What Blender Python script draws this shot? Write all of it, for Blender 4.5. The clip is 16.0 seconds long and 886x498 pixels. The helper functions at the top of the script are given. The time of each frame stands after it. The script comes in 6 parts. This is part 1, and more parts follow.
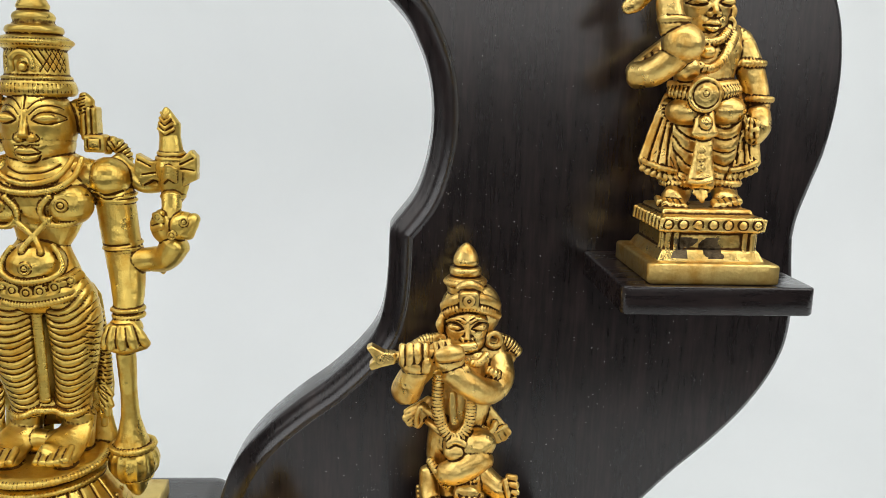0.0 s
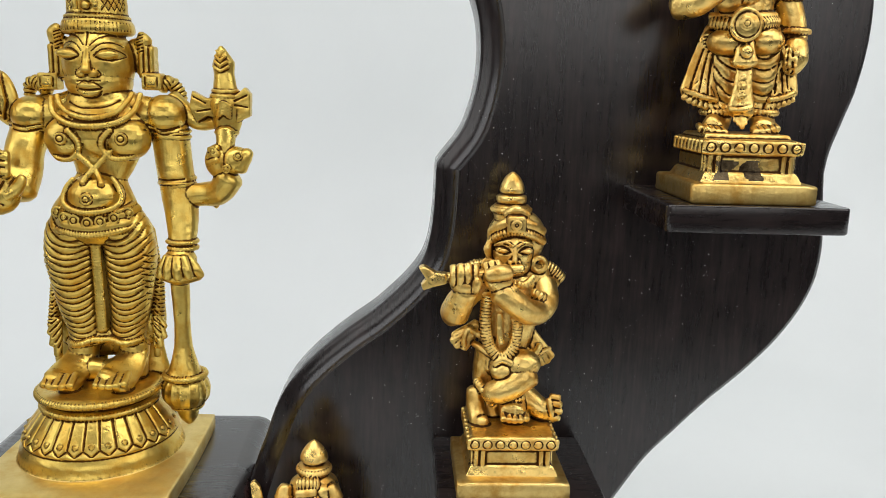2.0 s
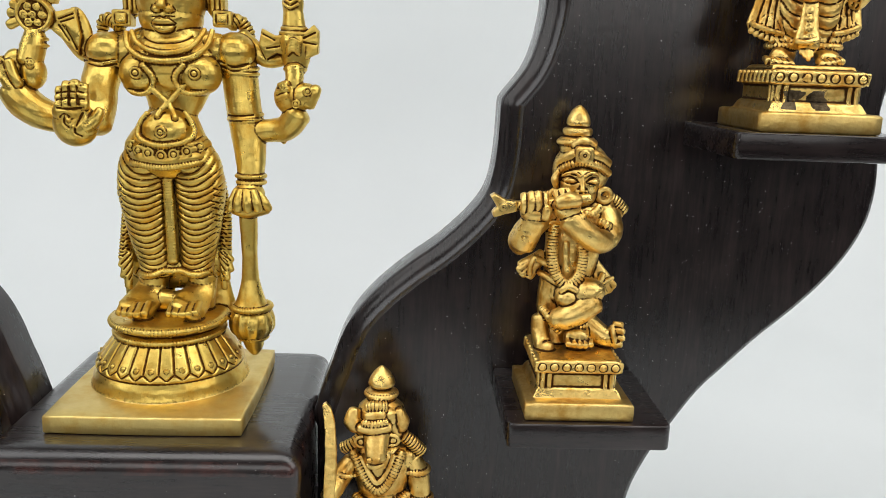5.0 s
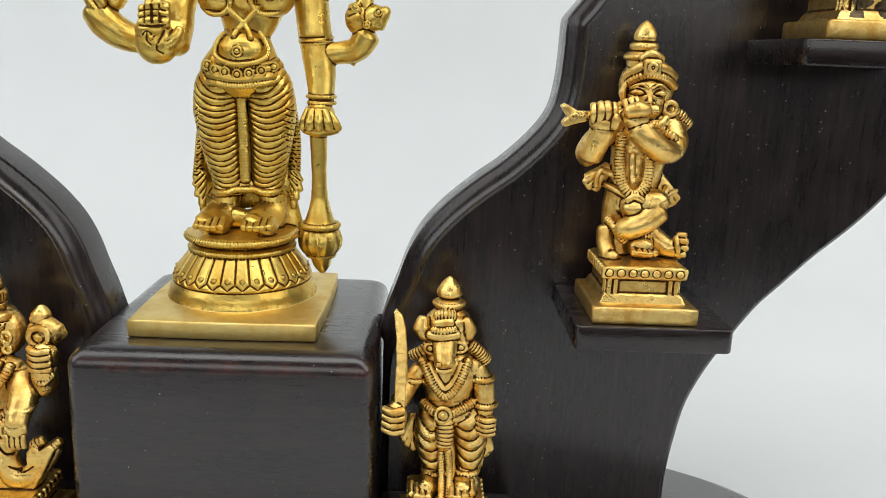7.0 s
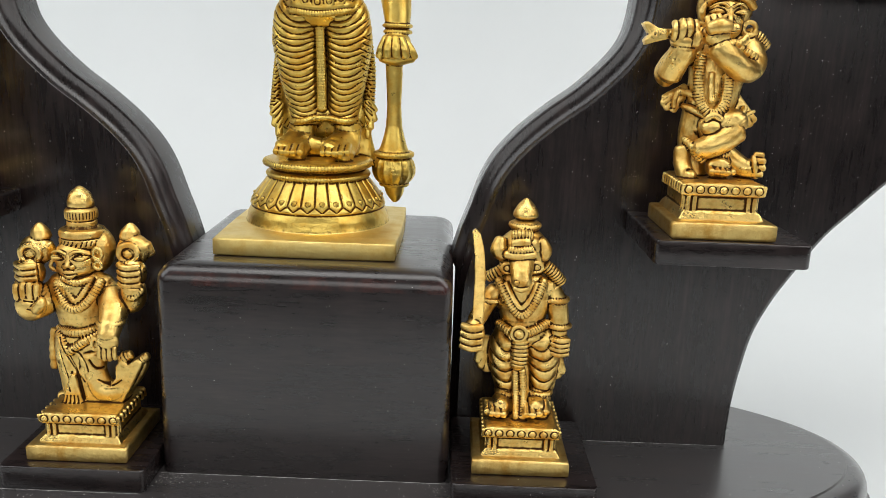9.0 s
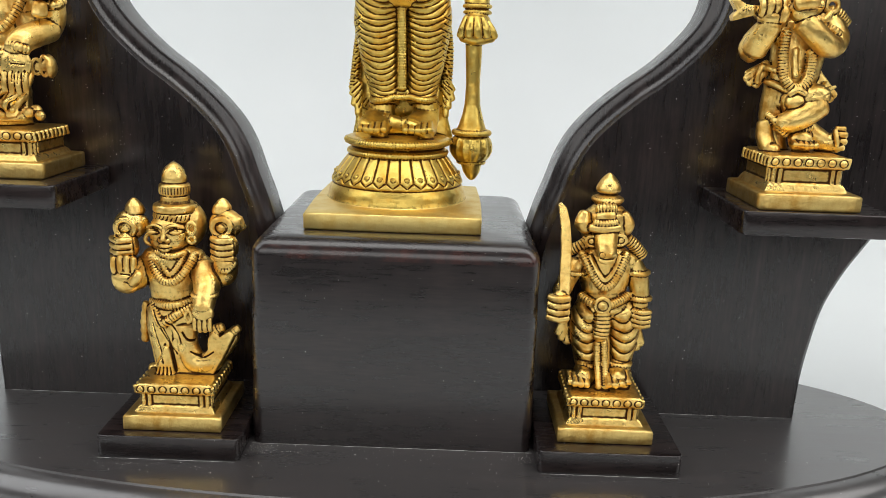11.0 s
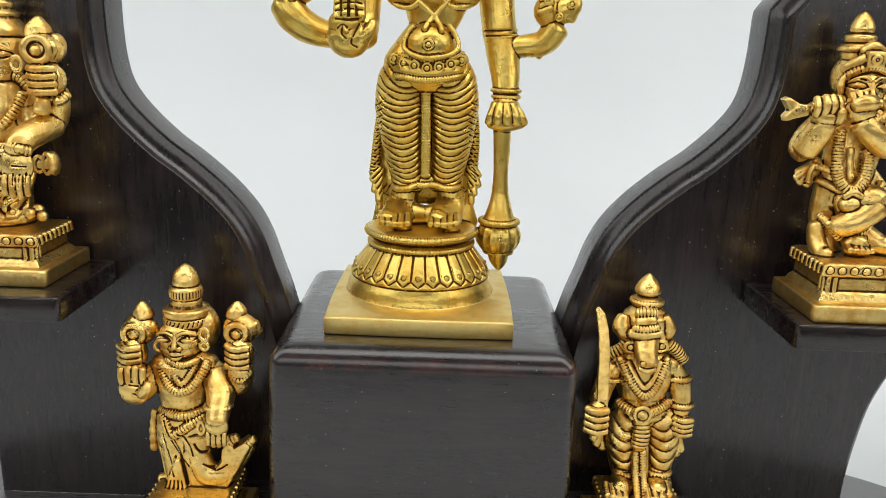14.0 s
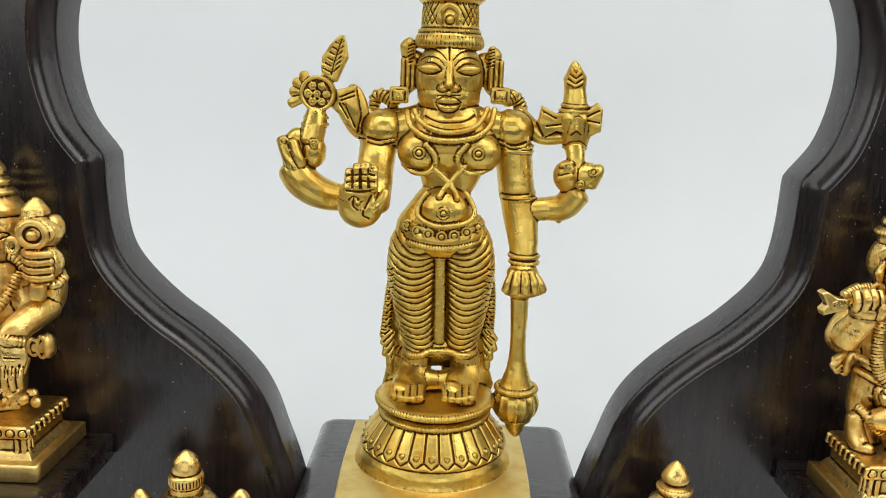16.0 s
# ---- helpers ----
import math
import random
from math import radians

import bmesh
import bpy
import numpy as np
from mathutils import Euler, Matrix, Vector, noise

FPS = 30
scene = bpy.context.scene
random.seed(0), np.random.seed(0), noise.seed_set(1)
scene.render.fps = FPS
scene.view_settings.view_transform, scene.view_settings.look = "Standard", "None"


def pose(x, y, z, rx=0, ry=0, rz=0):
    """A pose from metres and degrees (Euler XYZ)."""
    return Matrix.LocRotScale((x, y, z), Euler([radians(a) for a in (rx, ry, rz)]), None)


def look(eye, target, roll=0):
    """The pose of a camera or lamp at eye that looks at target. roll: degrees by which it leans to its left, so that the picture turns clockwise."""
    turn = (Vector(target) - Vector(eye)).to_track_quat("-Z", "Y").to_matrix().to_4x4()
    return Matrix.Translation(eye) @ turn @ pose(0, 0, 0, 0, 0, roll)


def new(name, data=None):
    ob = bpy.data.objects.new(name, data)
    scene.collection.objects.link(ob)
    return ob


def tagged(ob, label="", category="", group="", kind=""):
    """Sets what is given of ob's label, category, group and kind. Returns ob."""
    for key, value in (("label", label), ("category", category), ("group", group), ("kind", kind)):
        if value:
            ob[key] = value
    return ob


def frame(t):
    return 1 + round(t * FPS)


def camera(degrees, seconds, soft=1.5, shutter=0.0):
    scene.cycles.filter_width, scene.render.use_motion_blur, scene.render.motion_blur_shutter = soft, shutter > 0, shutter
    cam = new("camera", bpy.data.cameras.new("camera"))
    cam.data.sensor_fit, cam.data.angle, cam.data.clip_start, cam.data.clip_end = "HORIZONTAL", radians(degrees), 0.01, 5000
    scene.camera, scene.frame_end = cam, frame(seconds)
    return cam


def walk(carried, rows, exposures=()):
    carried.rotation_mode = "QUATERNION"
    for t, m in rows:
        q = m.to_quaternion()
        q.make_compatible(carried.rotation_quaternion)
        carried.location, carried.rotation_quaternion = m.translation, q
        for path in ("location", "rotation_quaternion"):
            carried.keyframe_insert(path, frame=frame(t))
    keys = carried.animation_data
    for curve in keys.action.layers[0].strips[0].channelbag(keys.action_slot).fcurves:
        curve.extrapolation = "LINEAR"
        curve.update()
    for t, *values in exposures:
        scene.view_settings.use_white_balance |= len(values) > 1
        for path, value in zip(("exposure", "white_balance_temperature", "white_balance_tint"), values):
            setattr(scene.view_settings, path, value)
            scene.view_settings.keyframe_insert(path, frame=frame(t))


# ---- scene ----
EXPOSURES = [(0.0, 0.0), (3.5, 0.0), (6.0, 0.03), (9.0, 0.08), (12.0, 0.11), (14.0, 0.08), (16.0, 0.03)]
cam = camera(57.55, 16.0, soft=0.9)
# seconds, eye in metres, yaw, pitch, roll in degrees
PATH = [
    (0, 0.1136, -0.2077, 0.2302, -3.40, -11.22, 1.54),
    (0.5, 0.1104, -0.2119, 0.2238, -3.27, -11.39, 1.62),
    (1, 0.1069, -0.2155, 0.2190, -3.16, -11.44, 1.71),
    (1.5, 0.1029, -0.2189, 0.2146, -3.15, -11.44, 1.74),
    (2, 0.1004, -0.2210, 0.2110, -3.08, -11.36, 1.75),
    (2.5, 0.0984, -0.2221, 0.2090, -3.02, -11.39, 1.74),
    (3, 0.0973, -0.2230, 0.2087, -2.98, -11.49, 1.77),
    (3.5, 0.0957, -0.2249, 0.2081, -3.00, -11.52, 1.86),
    (6, 0.0725, -0.2375, 0.1842, -2.00, -13.44, 2.28),
    (6.5, 0.0700, -0.2417, 0.1787, -1.50, -13.57, 2.20),
    (7, 0.0657, -0.2448, 0.1745, -1.25, -13.81, 2.20),
    (7.5, 0.0630, -0.2480, 0.1693, -0.46, -14.20, 2.03),
    (8, 0.0562, -0.2521, 0.1603, -0.46, -13.75, 2.17),
    (8.5, 0.0518, -0.2543, 0.1561, 0.13, -14.35, 2.13),
    (9, 0.0472, -0.2562, 0.1515, 0.26, -14.40, 2.17),
    (11.5, 0.0103, -0.2660, 0.1425, 0.08, -14.31, 2.00),
    (12, 0.0065, -0.2648, 0.1423, -0.03, -14.24, 1.96),
    (12.5, 0.0061, -0.2621, 0.1464, -0.06, -14.31, 1.89),
    (13, 0.0069, -0.2571, 0.1531, -0.05, -14.43, 1.85),
    (13.5, 0.0062, -0.2496, 0.1611, -0.14, -14.17, 1.98),
    (14, 0.0046, -0.2401, 0.1715, -0.12, -14.15, 2.04),
    (14.5, 0.0026, -0.2303, 0.1829, 0.05, -13.58, 2.12),
    (15, -0.0000, -0.2233, 0.1957, 0.04, -13.28, 2.21),
    (15.5, -0.0015, -0.2182, 0.2074, 0.04, -12.65, 2.24),
    (16, -0.0009, -0.2159, 0.2158, 0.23, -12.12, 2.14),
]
walk(cam, [(t, pose(x, y, z, 0, 0, yaw) @ pose(0, 0, 0, 90 + pitch, 0, 0) @ pose(0, 0, 0, 0, 0, roll)) for t, x, y, z, yaw, pitch, roll in PATH], EXPOSURES)


# ---- light: weak room light, and unseen soft lamps over the table, in front and at both sides ----
world = bpy.data.worlds.new("room_light")
world.use_nodes = True
world.node_tree.nodes["Background"].inputs[0].default_value = (0.9, 0.95, 1.0, 1)
world.node_tree.nodes["Background"].inputs[1].default_value = 0.05
scene.world = world


def area_lamp(name, eye, target, w, h, power, colour):
    lamp = bpy.data.lights.new(name, "AREA")
    lamp.shape, lamp.size, lamp.size_y, lamp.energy, lamp.color = "RECTANGLE", w, h, power, colour
    ob = new(name, lamp)
    ob.matrix_world = look(eye, target)
    return ob


area_lamp("ceiling_softbox", (0.05, -0.3, 1.3), (0, -0.03, 0.1), 1.2, 0.6, 7.3, (1, 0.985, 0.965))
# unseen side lamps, added so that the coves of both panels catch light
area_lamp("left_softbox", (-1.05, -0.35, 0.95), (0, 0.0, 0.1), 0.9, 1.3, 7.8, (0.97, 0.985, 1))
area_lamp("right_softbox", (1.05, -0.4, 1.0), (0, 0.0, 0.1), 0.9, 1.3, 8.8, (1, 0.99, 0.97))
area_lamp("front_softbox", (-0.1, -2.1, 0.75), (-0.1, 0.0, 0.3), 3.2, 0.85, 15.5, (1, 0.99, 0.975))

# ---- materials ----
def material(name):
    m = bpy.data.materials.new(name)
    m.use_nodes = True
    nt = m.node_tree
    return m, nt, nt.nodes["Principled BSDF"]


def node(nt, kind, links=(), **inputs):
    n = nt.nodes.new("ShaderNode" + kind)
    for k, v in inputs.items():
        n.inputs[k.replace("_", " ")].default_value = v
    for src, dst in links:
        nt.links.new(src, n.inputs[dst])
    return n


def ramp(nt, fac, stops):
    r = nt.nodes.new("ShaderNodeValToRGB")
    e = r.color_ramp.elements
    while len(e) < len(stops):
        e.new(0.5)
    for el, (p, c) in zip(e, stops):
        el.position, el.color = p, (*c, 1) if len(c) == 3 else c
    nt.links.new(fac, r.inputs[0])
    return r


def dark_wood(name, along, satin, lacquer, vivid=1.0, grey_sheen=0.0, coat=0.6, worn=None):
    """Dark stained wood under satin lacquer; an even grey can be added to its colour to paint in sheen."""
    m, nt, b = material(name)
    co = node(nt, "TexCoord").outputs["Object"]
    mp = node(nt, "Mapping", [(co, "Vector")], Scale=along)
    grain = node(nt, "TexNoise", [(mp.outputs[0], "Vector")], Scale=900.0, Detail=5.0, Roughness=0.65)
    streak = node(nt, "TexNoise", [(mp.outputs[0], "Vector")], Scale=190.0, Detail=3.0, Roughness=0.6)
    blot = node(nt, "TexNoise", [(co, "Vector")], Scale=38.0, Detail=4.0, Roughness=0.6)
    mix = node(nt, "Math", [(grain.outputs[0], 0), (streak.outputs[0], 1)])
    mix.operation = "ADD"
    mix3 = node(nt, "Math", [(mix.outputs[0], 0), (blot.outputs[0], 1)])
    mix3.operation = "ADD"
    half = node(nt, "Math", [(mix3.outputs[0], 0)])
    half.operation = "MULTIPLY"
    half.inputs[1].default_value = 0.3333
    col = ramp(nt, half.outputs[0], [(0.5 - 0.16 / vivid, (0.0035 + grey_sheen, 0.0026 + grey_sheen, 0.0029 + grey_sheen)), (0.5, (0.0118 + grey_sheen, 0.0078 + grey_sheen, 0.0077 + grey_sheen)), (0.5 + 0.16 / vivid, (0.033 + grey_sheen, 0.021 + grey_sheen, 0.0195 + grey_sheen))])
    tint = col.outputs[0]
    if worn:
        # the stain is rubbed through to red-brown wood along one height
        height = node(nt, "SeparateXYZ", [(co, 0)]).outputs["Z"]
        band = node(nt, "Math", [(height, 0)])
        band.operation, band.inputs[1].default_value, band.inputs[2].default_value = "COMPARE", worn, 0.0022
        rub = ramp(nt, node(nt, "TexNoise", [(co, "Vector")], Scale=120.0, Detail=5.0, Roughness=0.7).outputs[0], [(0.45, (0, 0, 0)), (0.7, (0.8, 0.8, 0.8))])
        where = node(nt, "Math", [(band.outputs[0], 0), (rub.outputs[0], 1)])
        where.operation = "MULTIPLY"
        red = nt.nodes.new("ShaderNodeMix")
        red.data_type = "RGBA"
        nt.links.new(where.outputs[0], red.inputs["Factor"])
        nt.links.new(tint, red.inputs["A"])
        red.inputs["B"].default_value = (0.07, 0.022, 0.017, 1)
        tint = red.outputs["Result"]
    # pale dust specks, in two sizes
    speck = None
    for size, share, radius in ((240.0, 0.93, 0.05), (520.0, 0.84, 0.08)):
        cell = node(nt, "TexVoronoi", [(co, "Vector")], Scale=size)
        few = node(nt, "SeparateColor", [(cell.outputs["Color"], 0)])
        near = node(nt, "Math", [(cell.outputs["Distance"], 0)])
        near.operation, near.inputs[1].default_value = "LESS_THAN", radius
        pick = node(nt, "Math", [(few.outputs[0], 0)])
        pick.operation, pick.inputs[1].default_value = "GREATER_THAN", share
        both = node(nt, "Math", [(near.outputs[0], 0), (pick.outputs[0], 1)])
        both.operation = "MULTIPLY"
        if speck:
            more = node(nt, "Math", [(both.outputs[0], 0), (speck, 1)])
            more.operation = "MAXIMUM"
            speck = more.outputs[0]
        else:
            speck = both.outputs[0]
    drift = node(nt, "TexNoise", [(co, "Vector")], Scale=35.0, Detail=2.0)
    patch = ramp(nt, drift.outputs[0], [(0.42, (0.0,) * 3), (0.62, (1.0,) * 3)])
    dust = node(nt, "Math", [(speck, 0), (patch.outputs[0], 1)])
    dust.operation = "MULTIPLY"
    mixd = nt.nodes.new("ShaderNodeMix")
    mixd.data_type = "RGBA"
    nt.links.new(dust.outputs[0], mixd.inputs["Factor"])
    nt.links.new(tint, mixd.inputs["A"])
    mixd.inputs["B"].default_value = (0.5, 0.48, 0.46, 1)
    nt.links.new(mixd.outputs["Result"], b.inputs["Base Color"])
    rr = ramp(nt, half.outputs[0], [(0.38, (satin,) * 3), (0.6, (satin + 0.14,) * 3)])
    nt.links.new(rr.outputs[0], b.inputs["Roughness"])
    b.inputs["Specular IOR Level"].default_value = lacquer
    b.inputs["Coat Weight"].default_value, b.inputs["Coat Roughness"].default_value = coat, 0.2
    bump = node(nt, "Bump", [(grain.outputs[0], "Height")], Strength=0.05, Distance=0.0004)
    nt.links.new(bump.outputs[0], b.inputs["Normal"])
    # the lacquer has a faint orange-peel skin
    peel = node(nt, "TexNoise", [(co, "Vector")], Scale=420.0, Detail=2.0)
    skin = node(nt, "Bump", [(peel.outputs[0], "Height")], Strength=0.1, Distance=0.0004)
    nt.links.new(skin.outputs[0], b.inputs["Coat Normal"])
    return m


def brass(name, tone, stain, dark, reach, gloss, rough_cast, patina=0.33):
    """Cast brass, rubbed bright on its raised parts, with brown oxidation left in the engraved recesses and recess
    shade painted in.
    """
    m, nt, b = material(name)
    co = node(nt, "TexCoord").outputs["Object"]
    b.inputs["Metallic"].default_value = 1.0
    big = node(nt, "TexNoise", [(co, "Vector")], Scale=130.0, Detail=7.0, Roughness=0.62)
    fine = node(nt, "TexNoise", [(co, "Vector")], Scale=900.0, Detail=4.0)
    pits = node(nt, "TexNoise", [(co, "Vector")], Scale=480.0, Detail=5.0, Roughness=0.7)
    col = ramp(nt, big.outputs[0], [(patina, tuple(v * w for v, w in zip(tone, stain))), (patina + 0.17, tuple(0.92 * v for v in tone)), (0.7, tone)])
    # creases turn dark brown: oxidation, with recess shade painted into the colour
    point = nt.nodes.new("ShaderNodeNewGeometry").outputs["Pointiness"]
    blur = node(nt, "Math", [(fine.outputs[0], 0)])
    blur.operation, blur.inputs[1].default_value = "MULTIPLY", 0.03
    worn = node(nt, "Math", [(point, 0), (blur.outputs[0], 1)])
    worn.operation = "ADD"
    oxide_shade = ramp(nt, worn.outputs[0], [(0.488 + reach, (1, 1, 1)), (0.503 + reach, (0, 0, 0))])
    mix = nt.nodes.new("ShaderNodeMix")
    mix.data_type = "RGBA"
    nt.links.new(oxide_shade.outputs[0], mix.inputs["Factor"])
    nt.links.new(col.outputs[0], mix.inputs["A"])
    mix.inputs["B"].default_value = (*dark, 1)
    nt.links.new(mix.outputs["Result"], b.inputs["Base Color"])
    rr = ramp(nt, big.outputs[0], [(0.35, (gloss + 0.14,) * 3), (0.62, (gloss,) * 3)])
    rough = node(nt, "Math", [(oxide_shade.outputs[0], 0), (rr.outputs[0], 2)])
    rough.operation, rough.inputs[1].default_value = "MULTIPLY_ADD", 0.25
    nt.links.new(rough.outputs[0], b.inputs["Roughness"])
    # short file marks, in patches
    slant = node(nt, "Mapping", [(co, "Vector")], Rotation=(0.5, 0.7, 0.3), Scale=(1.0, 1.0, 0.07))
    marks = node(nt, "TexNoise", [(slant.outputs[0], "Vector")], Scale=1500.0, Detail=3.0, Roughness=0.7)
    summed = node(nt, "Math", [(pits.outputs[0], 0), (fine.outputs[0], 1)])
    summed.operation = "ADD"
    relief = node(nt, "Math", [(marks.outputs[0], 0), (summed.outputs[0], 2)])
    relief.operation, relief.inputs[1].default_value = "MULTIPLY_ADD", 0.8
    bump = node(nt, "Bump", [(relief.outputs[0], "Height")], Strength=rough_cast, Distance=0.0008)
    nt.links.new(bump.outputs[0], b.inputs["Normal"])
    return m


def white_paper():
    m, nt, b = material("white_backdrop_paper")
    co = node(nt, "TexCoord").outputs["Object"]
    n = node(nt, "TexNoise", [(co, "Vector")], Scale=6.0, Detail=4.0)
    col = ramp(nt, n.outputs[0], [(0.3, (0.745, 0.775, 0.78)), (0.7, (0.785, 0.815, 0.82))])
    nt.links.new(col.outputs[0], b.inputs["Base Color"])
    b.inputs["Roughness"].default_value = 0.7
    return m


WOOD = dark_wood("espresso_stained_wood", (1.0, 1.0, 0.09), 0.22, 0.24, 0.9, 0.0, 0.85)
WOOD_ACROSS = dark_wood("espresso_stained_wood_across", (0.1, 1.0, 1.0), 0.2, 0.25, 0.9, 0.0, 0.7)
WOOD_PEDESTAL = dark_wood("espresso_stained_wood_pedestal", (0.1, 1.0, 1.0), 0.22, 0.4, 0.8, 0.001, 0.8, 0.072)
# base top: its reflected grey sheen is painted in by raising the colour
WOOD_BASE = dark_wood("espresso_stained_wood_base", (0.05, 1.0, 1.0), 0.24, 0.9, 0.7, 0.034, 1.0)
PAPER = white_paper()
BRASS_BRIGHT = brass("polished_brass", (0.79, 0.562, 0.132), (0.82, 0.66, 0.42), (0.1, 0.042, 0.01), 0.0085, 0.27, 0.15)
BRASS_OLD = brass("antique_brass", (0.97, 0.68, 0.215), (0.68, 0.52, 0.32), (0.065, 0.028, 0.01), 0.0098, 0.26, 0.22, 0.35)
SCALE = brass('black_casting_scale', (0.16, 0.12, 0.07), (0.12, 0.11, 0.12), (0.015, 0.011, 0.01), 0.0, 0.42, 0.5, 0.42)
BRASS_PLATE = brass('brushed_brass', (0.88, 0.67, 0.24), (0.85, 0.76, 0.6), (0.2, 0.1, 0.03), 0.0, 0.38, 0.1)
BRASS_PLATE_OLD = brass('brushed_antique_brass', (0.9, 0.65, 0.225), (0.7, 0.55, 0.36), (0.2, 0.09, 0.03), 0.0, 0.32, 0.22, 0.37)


# ---- mesh helpers ----
def part(name, bm, mat, parent=None, label=""):
    me = bpy.data.meshes.new(name)
    bm.normal_update()
    bm.to_mesh(me)
    bm.free()
    me.materials.append(mat)
    ob = new(name, me)
    ob.parent = parent
    if label:
        ob["label"] = label
    return ob


def smooth(ob, degrees=35):
    me = ob.data
    me.polygons.foreach_set("use_smooth", [True] * len(me.polygons))
    me.set_sharp_from_angle(angle=radians(degrees))
    return ob


def spline(pts, n=6):
    """Points of a smooth curve through pts."""
    p = [Vector(q) for q in pts]
    out = []
    for i in range(len(p) - 1):
        a, b, c, d = p[max(i - 1, 0)], p[i], p[i + 1], p[min(i + 2, len(p) - 1)]
        for k in range(n):
            t = k / n
            out.append(0.5 * ((2 * b) + (c - a) * t + (2 * a - 5 * b + 4 * c - d) * t * t + (3 * b - a - 3 * c + d) * t ** 3))
    return out + [p[-1]]


def block(x0, x1, y0, y1, z0, z1, top=0.001, side=0.003, segs=4):
    """A board with rounded upright edges and a rounded top edge."""
    bm = bmesh.new()
    bmesh.ops.create_cube(bm, size=1)
    for v in bm.verts:
        v.co = ((x0, x1)[v.co.x > 0], (y0, y1)[v.co.y > 0], (z0, z1)[v.co.z > 0])
    up = [e for e in bm.edges if abs(e.verts[0].co.z - e.verts[1].co.z) > 1e-6]
    bmesh.ops.bevel(bm, geom=up, offset=side, segments=segs, affect="EDGES", profile=0.5)
    rim = [e for e in bm.edges if all(abs(v.co.z - z1) < 1e-6 for v in e.verts)]
    bmesh.ops.bevel(bm, geom=rim, offset=top, segments=segs, affect="EDGES", profile=0.5)
    low = [e for e in bm.edges if all(abs(v.co.z - z0) < 1e-6 for v in e.verts) and len(e.link_faces) == 2]
    bmesh.ops.bevel(bm, geom=low, offset=min(0.0007, (z1 - z0) / 5), segments=2, affect="EDGES", profile=0.5)
    return bm

# ---- setting: white table and wall ----
TABLE_Z = -0.020


def sweep():
    """One white sheet: the table draped to the floor, a soft fold and the wall behind."""
    bm = bmesh.new()
    prof = [(-0.34, TABLE_Z), (-0.2, TABLE_Z), (0.1, TABLE_Z), (0.38, TABLE_Z)]
    prof += [(0.38 + 0.22 * math.sin(radians(a)), TABLE_Z + 0.22 - 0.22 * math.cos(radians(a))) for a in range(9, 91, 9)]
    prof += [(0.6, 0.8), (0.6, 2.2), (0.64, 2.2), (0.64, -0.8), (-0.34, -0.8), (-0.342, TABLE_Z - 0.004)]
    rows = [[bm.verts.new((x, y, z)) for y, z in prof] for x in (-1.6, -0.5, 0, 0.5, 1.6)]
    n = len(prof)
    for a, b in zip(rows, rows[1:]):
        for i in range(n):
            bm.faces.new((a[i], b[i], b[(i + 1) % n], a[(i + 1) % n]))
    bm.faces.new(rows[0])
    bm.faces.new(rows[-1][::-1])
    bmesh.ops.recalc_face_normals(bm, faces=bm.faces)
    return smooth(part("backdrop", bm, PAPER), 60)


tagged(sweep(), "white seamless paper backdrop over table and wall", "backdrop", kind="structure")


def room():
    """Plain grey walls, floor and ceiling that close the place round the table."""
    walls, dim = material("grey_room_paint"), material("dark_room_floor")
    for paint, grey in ((walls, 0.17), (dim, 0.05)):
        paint[2].inputs["Base Color"].default_value = (grey, grey, grey * 1.03, 1)
        paint[2].inputs["Roughness"].default_value = 0.9
    for name, (x0, x1, y0, y1, z0, z1) in (("wall_west", (-2.1, -2.0, -2.4, 0.9, -0.8, 2.3)), ("wall_east", (2.0, 2.1, -2.4, 0.9, -0.8, 2.3)), ("wall_south", (-2.1, 2.1, -2.5, -2.4, -0.8, 2.3)),
                                           ("wall_north", (-2.1, 2.1, 0.9, 1.0, -0.8, 2.3)), ("ceiling", (-2.1, 2.1, -2.5, 1.0, 2.3, 2.4)), ("floor", (-2.1, 2.1, -2.5, 1.0, -0.9, -0.8))):
        bm = bmesh.new()
        bmesh.ops.create_cube(bm, size=1)
        for v in bm.verts:
            v.co = ((x0, x1)[v.co.x > 0], (y0, y1)[v.co.y > 0], (z0, z1)[v.co.z > 0])
        tagged(part(name, bm, (dim if name == "floor" else walls)[0]), "plain grey room surface round the table", name.split("_")[0], kind="structure")


room()

# ---- the wooden stand ----
stand = tagged(new("display_stand"), "dark espresso-stained wooden display stand with scrolled side panels and shelves", "display stand")


def base_board():
    """Oval base with a rounded moulding round its rim."""
    bm = bmesh.new()
    r = 0.0085
    prof = [(0.0, 0.0), (0.0004, -0.0007)] + [(0.0004 + r * math.sin(radians(a)), -0.0007 - r + r * math.cos(radians(a))) for a in range(10, 91, 10)]
    prof += [(0.0084, -0.0118), (0.0074, -0.0126), (0.0076, -0.0134), (0.0112, -0.0142), (0.0118, -0.017), (0.0112, TABLE_Z)]
    rings = []
    n = 128
    for off, z in prof:
        rings.append([bm.verts.new(((0.206 + off) * math.cos(2 * math.pi * k / n), 0.036 + (0.072 + off) * math.sin(2 * math.pi * k / n), z)) for k in range(n)])
    for a, b in zip(rings, rings[1:]):
        for k in range(n):
            bm.faces.new((a[k], b[k], b[(k + 1) % n], a[(k + 1) % n]))
    bm.faces.new(rings[0])
    bm.faces.new(rings[-1][::-1])
    return smooth(part("base_board", bm, WOOD_BASE, stand, "oval base board with moulded rim"), 50)


base_board()


